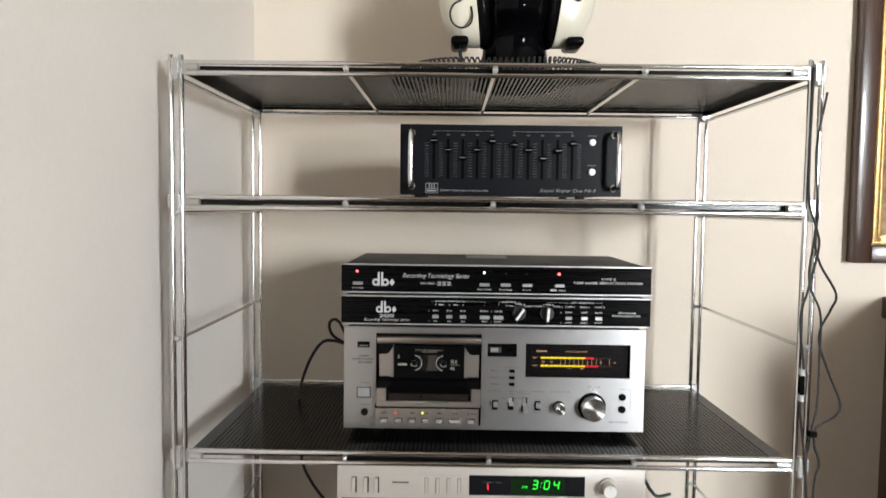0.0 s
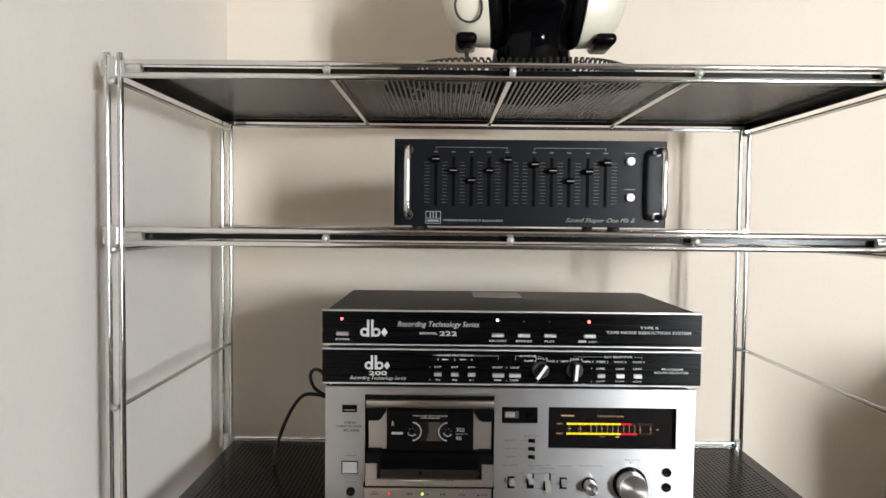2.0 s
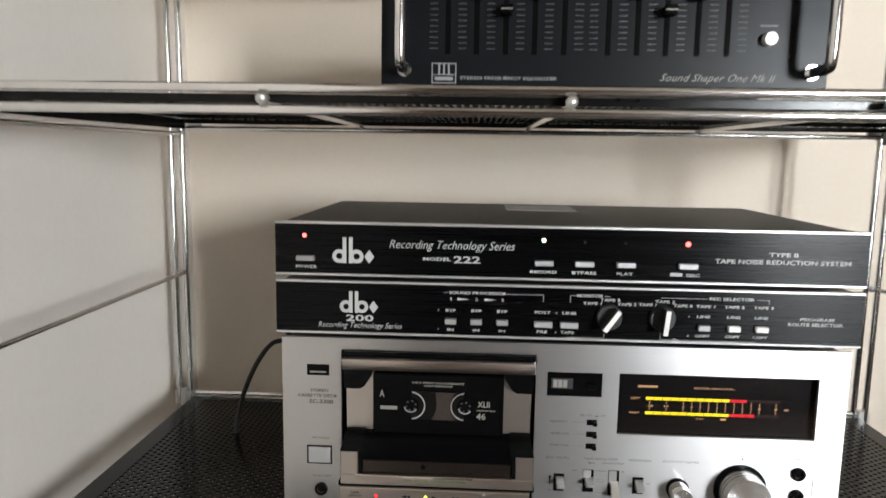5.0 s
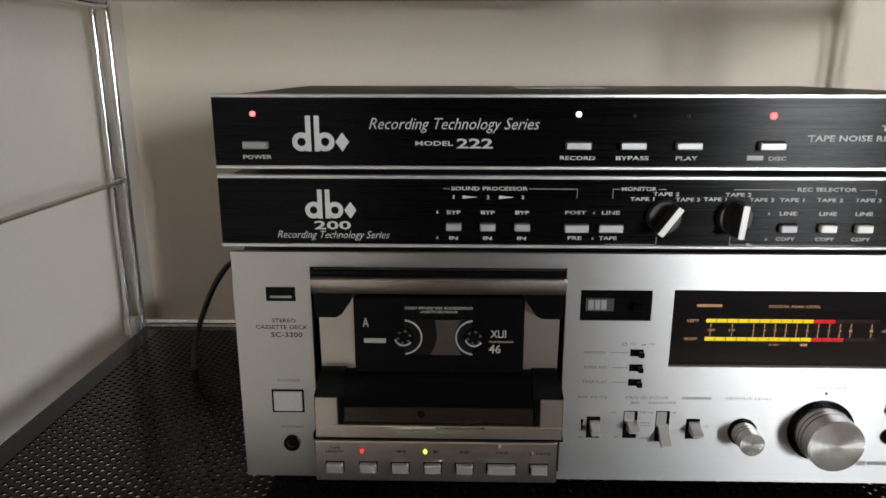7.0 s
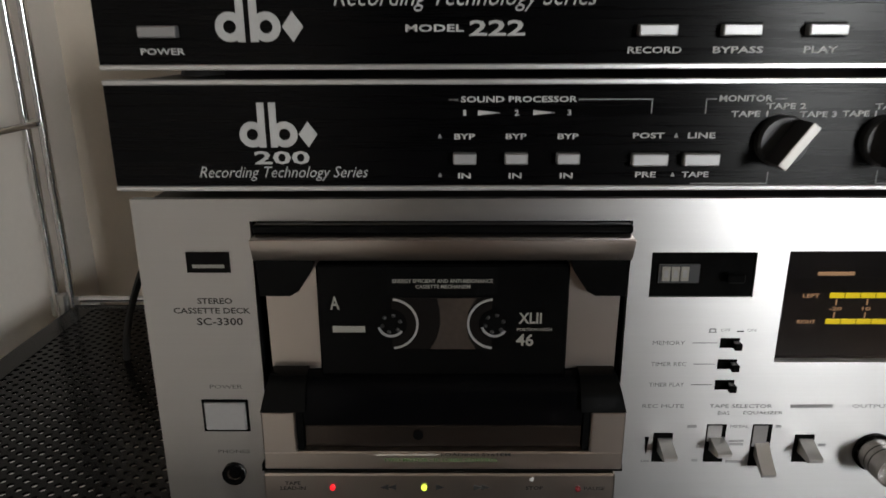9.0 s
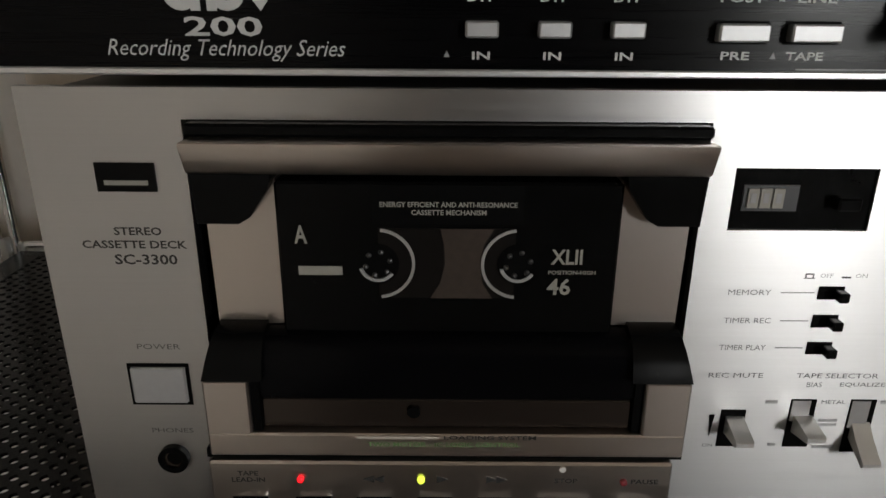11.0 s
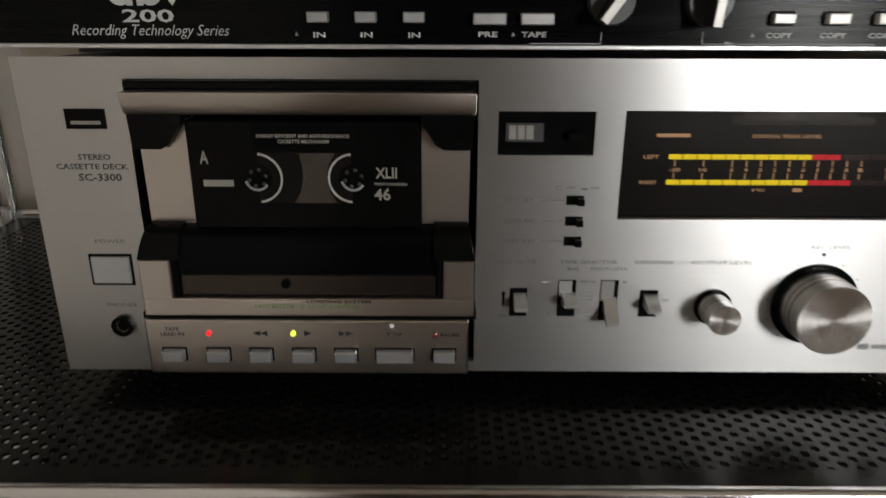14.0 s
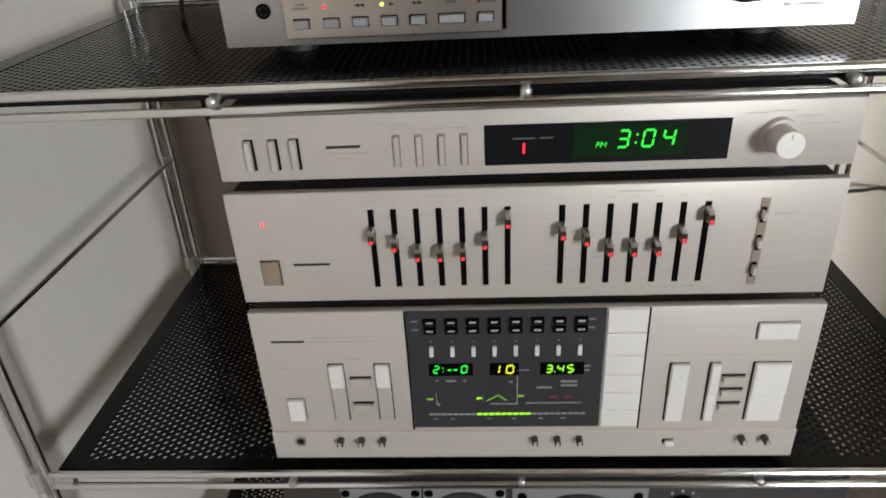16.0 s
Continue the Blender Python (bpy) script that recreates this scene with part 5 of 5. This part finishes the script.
# ---- speaker on the lowest shelf ----
sp = thing("speaker_box", (0.02, 0.06, 0.3485), "black speaker box with grey driver plates and small controls", "speaker")
SF = -0.035
part("cabinet", B(-0.225, 0.290, SF, 0.20, 0.3490, 0.6400, 0.004, 2), M_CASE, sp)


def driver(x0, x1, ztop):
    c, w = (x0 + x1) / 2, (x1 - x0)
    zc = ztop - w / 2
    d = part("driver_plate", B(x0 + 0.001, x1 - 0.001, SF - 0.003, SF + 0.001, ztop - w, ztop, 0.001), M_GREYPLATE, sp, "grey square driver plate")
    part("surround", ring(bmesh.new(), c, zc, w * 0.33, w * 0.44, SF - 0.0055, SF - 0.0025, 40), M_RUBBER, d)
    part("cone", cyl(bmesh.new(), (c, SF - 0.0032, zc), (c, SF - 0.0036, zc), w * 0.34, 40, w * 0.30), M_CONE, d)
    part("dust_cap", ball(bmesh.new(), (c, SF - 0.0035, zc), w * 0.12, 20, 10, (1, 0.4, 1)), M_BRONZE, d)
    for sx in (-1, 1):
        for sz in (-1, 1):
            part("screw", C((c + sx * w * 0.42, SF - 0.003, zc + sz * w * 0.42), (c + sx * w * 0.42, SF - 0.0042, zc + sz * w * 0.42), 0.0042, 12), M_BLACK, d)


driver(-0.170, -0.093, 0.6350)
driver(-0.093, -0.0155, 0.6350)
driver(-0.0115, 0.113, 0.6350)
for i in range(5):
    q = radians(-70 + 35 * i)
    part("dial_mark", B(0.143 + 0.016 * math.sin(q) - 0.001, 0.143 + 0.016 * math.sin(q) + 0.001, SF - 0.0008, SF + 0.0005, 0.612 + 0.016 * math.cos(q) - 0.001, 0.612 + 0.016 * math.cos(q) + 0.001), M_WHITE, sp)
part("dial", C((0.143, SF, 0.612), (0.143, SF - 0.012, 0.612), 0.011, 24, 0.010), M_BLACK, sp)

# ---- black head with headphones on the top shelf ----
HX, HY, HZ = 0.035, 0.10, 1.5288
prof = ((0.000, 0.052, 0.062, 0.060), (0.004, 0.054, 0.064, 0.062), (0.018, 0.050, 0.058, 0.058), (0.040, 0.047, 0.052, 0.055), (0.062, 0.047, 0.050, 0.056), (0.078, 0.049, 0.054, 0.060), (0.088, 0.051, 0.078, 0.064), (0.096, 0.053, 0.090, 0.070), (0.104, 0.055, 0.093, 0.076), (0.112, 0.057, 0.090, 0.082),
        (0.120, 0.059, 0.094, 0.086), (0.125, 0.060, 0.090, 0.088), (0.131, 0.061, 0.096, 0.090), (0.138, 0.063, 0.093, 0.092), (0.150, 0.066, 0.097, 0.096), (0.170, 0.070, 0.094, 0.100), (0.190, 0.072, 0.090, 0.103), (0.215, 0.073, 0.094, 0.103), (0.240, 0.070, 0.090, 0.098), (0.262, 0.060, 0.077, 0.084), (0.280, 0.042, 0.054, 0.060), (0.290, 0.018, 0.024, 0.028))
bm = bmesh.new()
rows = []
for dz, hw, fr, bk in prof:
    row = []
    for k in range(32):
        a = 2 * math.pi * k / 32
        s, c = math.sin(a), math.cos(a)
        yy = -fr * c if c > 0 else -bk * c
        sq = 1.0 - 0.16 * max(0, c) ** 2 if dz > 0.08 else 1.0
        wide = 1.0 + 0.20 * max(0.0, 1.0 - dz / 0.07)
        row.append(bm.verts.new((HX + hw * wide * s * sq, HY + yy, HZ + dz)))
    rows.append(row)
for a, b in zip(rows[:-1], rows[1:]):
    for k in range(32):
        bm.faces.new((a[k], a[(k + 1) % 32], b[(k + 1) % 32], b[k]))
bm.faces.new(rows[0][::-1])
bm.faces.new(rows[-1])
head = tagged(part("display_head", bm, M_GLOSSBLACK), "glossy black display head on the top shelf", "display head")
smooth(head.data, 80)

hp = thing("headphones", (HX, HY, 1.60), "cream and black vintage headphones hung on the black head", "headphones")
for s in (-1, 1):
    cx = HX + s * 0.066
    zc = 1.668
    bm = bmesh.new()
    ball(bm, (0, 0, 0), 1.0, 32, 20)
    for v in bm.verts:
        x, y, z = v.co
        sz = math.copysign(abs(z) ** 0.72, z)
        sy = math.copysign(abs(y) ** 0.85, y)
        v.co = Vector((HX + s * (0.064 + (0.054 * x ** 0.62 if x > 0 else 0.0)), 0.082 + sy * 0.046, zc + sz * (0.080 if z < 0 else 0.062)))
        v.co.x += s * (0.12 if v.co.z < zc else 0.05) * (v.co.z - zc)
    cup = part("ear_cup", bm, M_CREAM, hp, "rounded cream plastic ear cup")
    smooth(cup.data, 60)
    bm = bmesh.new()
    ball(bm, (0, 0, 0), 1.0, 24, 12)
    for v in bm.verts:
        v.co = Vector((HX + s * (0.053 + 0.019 * v.co.x), 0.084 + v.co.y * 0.050, zc + v.co.z * 0.082))
        v.co.x += s * 0.05 * (v.co.z - zc)
    part("ear_cushion", bm, M_BLACK, hp, "black padded ear cushion")
    part("cup_end", B(HX + s * 0.0845 - 0.0130, HX + s * 0.0845 + 0.0130, 0.046, 0.108, 1.5850, 1.5985, 0.0060, 3), M_BLACK, cup, "black plastic lower end of the cup")
    part("pivot_ball", ball(bmesh.new(), (HX + s * 0.084, 0.037, 1.650), 0.0072, 14, 8), M_CHROME, cup)
    part("yoke", tube(bmesh.new(), spline([(HX + s * 0.084, 0.034, 1.650), (HX + s * 0.094, 0.031, 1.700), (HX + s * 0.104, 0.09, 1.76), (HX + s * 0.085, 0.10, 1.81)], 8), 0.0035, 8), M_CHROME, hp)
part("cord_loop", tube(bmesh.new(), spline([(HX - 0.084, 0.032, 1.643), (HX - 0.094, 0.031, 1.637), (HX - 0.099, 0.031, 1.624), (HX - 0.094, 0.032, 1.610), (HX - 0.082, 0.034, 1.605), (HX - 0.071, 0.035, 1.610), (HX - 0.067, 0.036, 1.622), (HX - 0.069, 0.036, 1.636)], 8), 0.0014, 8), M_RUBBER, hp)
band = [(HX + 0.088 * math.cos(radians(a)), 0.10, 1.80 + 0.055 * math.sin(radians(a))) for a in range(0, 181, 15)]
part("headband", tube(bmesh.new(), [Vector(p) for p in band], 0.012, 10), M_RUBBER, hp, "black padded headband")
part("lead", tube(bmesh.new(), spline([(HX - 0.084, 0.080, 1.594), (HX - 0.083, 0.076, 1.575), (HX - 0.080, 0.070, 1.556), (HX - 0.070, 0.06, 1.545)], 8), 0.0028, 8), M_RUBBER, hp)
line = []
TURNS = 225
for i in range(TURNS * 7):
    u = i / (TURNS * 7)
    lap = u * 2.0
    a = 2 * math.pi * lap + 2.4
    rx, ry = 0.162 - 0.010 * lap, 0.078 - 0.006 * lap
    c = Vector((HX - 0.020 + rx * math.cos(a), 0.10 + ry * math.sin(a), 1.5390 + 0.0140 * lap + 0.0015 * math.sin(5 * a)))
    rad = Vector((math.cos(a), math.sin(a), 0))
    q = 2 * math.pi * i / 7
    line.append(c + 0.0055 * (math.cos(q) * rad + math.sin(q) * Vector((0, 0, 1))))
part("coiled_cord", tube(bmesh.new(), line, 0.0016, 5), M_RUBBER, hp, "black coiled headphone cord piled on the shelf")

# ---- framed picture on the wall ----
pic = thing("framed_picture", (1.06, BY - 0.02, 1.244), "brown abstract picture in a dark wood and gilt frame", "picture")
FX0, FX1, FZ0, FZ1 = 0.752, 1.372, 1.245, 2.05
for nm, w0, w1, yy, mt_ in (("outer_frame", 0.0, 0.036, 0.030, M_WOODFRAME), ("gilt_slip", 0.036, 0.058, 0.022, M_GILT)):
    bm = bmesh.new()
    a0, a1, c0, c1 = FX0 + w0, FX1 - w0, FZ0 + w0, FZ1 - w0
    t = w1 - w0
    box(bm, a0, a0 + t, BY - yy, BY - 0.002, c0, c1, 0.003, 2)
    box(bm, a1 - t, a1, BY - yy, BY - 0.002, c0, c1, 0.003, 2)
    box(bm, a0 + t, a1 - t, BY - yy + 0.0005, BY - 0.002, c0, c0 + t, 0.003, 2)
    box(bm, a0 + t, a1 - t, BY - yy + 0.0005, BY - 0.002, c1 - t, c1, 0.003, 2)
    fr = part(nm, bm, mt_, pic)
    if nm == "gilt_slip":
        for k in range(2):
            q = 0.004 + k * 0.010
            bm = bmesh.new()
            box(bm, a0 + q, a0 + q + 0.004, BY - yy - 0.003, BY - yy + 0.002, c0 + q, c1 - q, 0.001)
            box(bm, a0 + q + 0.004, a1 - q, BY - yy - 0.0028, BY - yy + 0.002, c0 + q, c0 + q + 0.004, 0.001)
            part("gilt_bead", bm, M_GILT, fr)
part("canvas", B(FX0 + 0.057, FX1 - 0.057, BY - 0.014, BY - 0.004, FZ0 + 0.057, FZ1 - 0.057), M_CANVAS, pic)

# ---- cables ----


def cable(label, pts, r=0.002, mat=M_RUBBER):
    bm = tube(bmesh.new(), spline(pts, 8), r, 8)
    return tagged(part("cable", bm, mat), label, "cable", "cables round the rack")


cable("thin black cable hanging beside the chrome post", [(0.405, -0.072, 1.532), (0.4035, -0.0735, 1.48), (0.403, -0.074, 1.42), (0.405, -0.074, 1.36), (0.415, -0.076, 1.325), (0.4195, -0.075, 1.30), (0.408, -0.075, 1.245), (0.401, -0.074, 1.215), (0.402, -0.074, 1.18), (0.4065, -0.075, 1.14), (0.404, -0.075, 1.09), (0.409, -0.075, 1.05), (0.415, -0.075, 1.00), (0.42, -0.074, 0.90), (0.418, -0.073, 0.70)], 0.0016)
cable("black cable bowing out from the chrome post", [(0.418, -0.073, 1.345), (0.414, -0.075, 1.31), (0.430, -0.060, 1.278), (0.4555, -0.055, 1.238), (0.4520, -0.05, 1.215), (0.4400, -0.05, 1.190), (0.4400, -0.05, 1.166), (0.4535, -0.05, 1.13), (0.4700, -0.05, 1.090), (0.4640, -0.052, 1.072), (0.4370, -0.055, 1.056), (0.430, -0.066, 1.035), (0.436, -0.068, 1.01), (0.430, -0.068, 0.96), (0.428, -0.068, 0.70)], 0.0016)
cable("thin black cable twisted round the chrome post", [(0.422, -0.0745, 1.50), (0.4125, -0.074, 1.44), (0.412, -0.0745, 1.40), (0.4165, -0.0745, 1.34), (0.4085, -0.075, 1.26), (0.425, -0.075, 1.215), (0.4285, -0.072, 1.16), (0.4275, -0.072, 1.09), (0.421, -0.074, 1.06), (0.417, -0.074, 1.03)], 0.0015)
plug = thing("inline_connector", (0.404, -0.075, 1.098), "small black inline connector with white ends on the cable", "connector")
part("body", C((0.4055, -0.075, 1.106), (0.4050, -0.075, 1.132), 0.0032, 12), M_BLACK, plug)
for z in (1.102, 1.136):
    part("sleeve", C((0.4052, -0.075, z - 0.004), (0.4052, -0.075, z + 0.004), 0.0036, 12), M_WHITE, plug)
clip = thing("cable_clip", (0.421, -0.074, 1.054), "small black clip holding cables to the post", "clip")
part("body", B(0.4165, 0.4265, -0.0795, -0.070, 1.050, 1.058, 0.001), M_BLACK, clip)
cable("black mains cable looped behind the cassette deck", [(-0.215, 0.22, 1.09), (-0.236, 0.215, 1.115), (-0.250, 0.21, 1.145), (-0.262, 0.21, 1.150), (-0.268, 0.21, 1.140), (-0.262, 0.212, 1.122), (-0.242, 0.214, 1.108), (-0.258, 0.214, 1.112), (-0.280, 0.213, 1.110), (-0.300, 0.21, 1.082), (-0.3150, 0.205, 1.040), (-0.318, 0.20, 1.004), (-0.314, 0.20, 0.91), (-0.298, 0.20, 0.868), (-0.27, 0.20, 0.83), (-0.24, 0.20, 0.80)], 0.0026)
cable("black cable running down behind the lower stack", [(0.262, 0.20, 0.905), (0.285, 0.20, 0.875), (0.300, 0.22, 0.852), (0.325, 0.26, 0.825), (0.37, 0.33, 0.80)], 0.0030)
cable("black cable leaving the stack towards the wall", [(0.21, 0.20, 0.79), (0.30, 0.24, 0.775), (0.40, 0.33, 0.745), (0.48, 0.40, 0.720), (0.56, 0.44, 0.690), (0.64, 0.445, 0.55)], 0.0026)

# ---- plain sideboard beside the rack, which shades the wall ----
sb = thing("sideboard", (1.25, 0.02, 0.0), "plain dark wooden sideboard standing against the wall", "sideboard")
part("carcass", B(0.84, 1.66, -0.41, BY - 0.003, 0.06, 1.13, 0.004, 2), M_WOODFRAME, sb)
part("top", B(0.83, 1.67, -0.42, BY - 0.002, 1.13, 1.175, 0.004, 2), M_WOODFRAME, sb)
part("plinth", B(0.86, 1.64, -0.38, BY - 0.02, 0.0, 0.06), M_BLACK, sb)

finish_words()
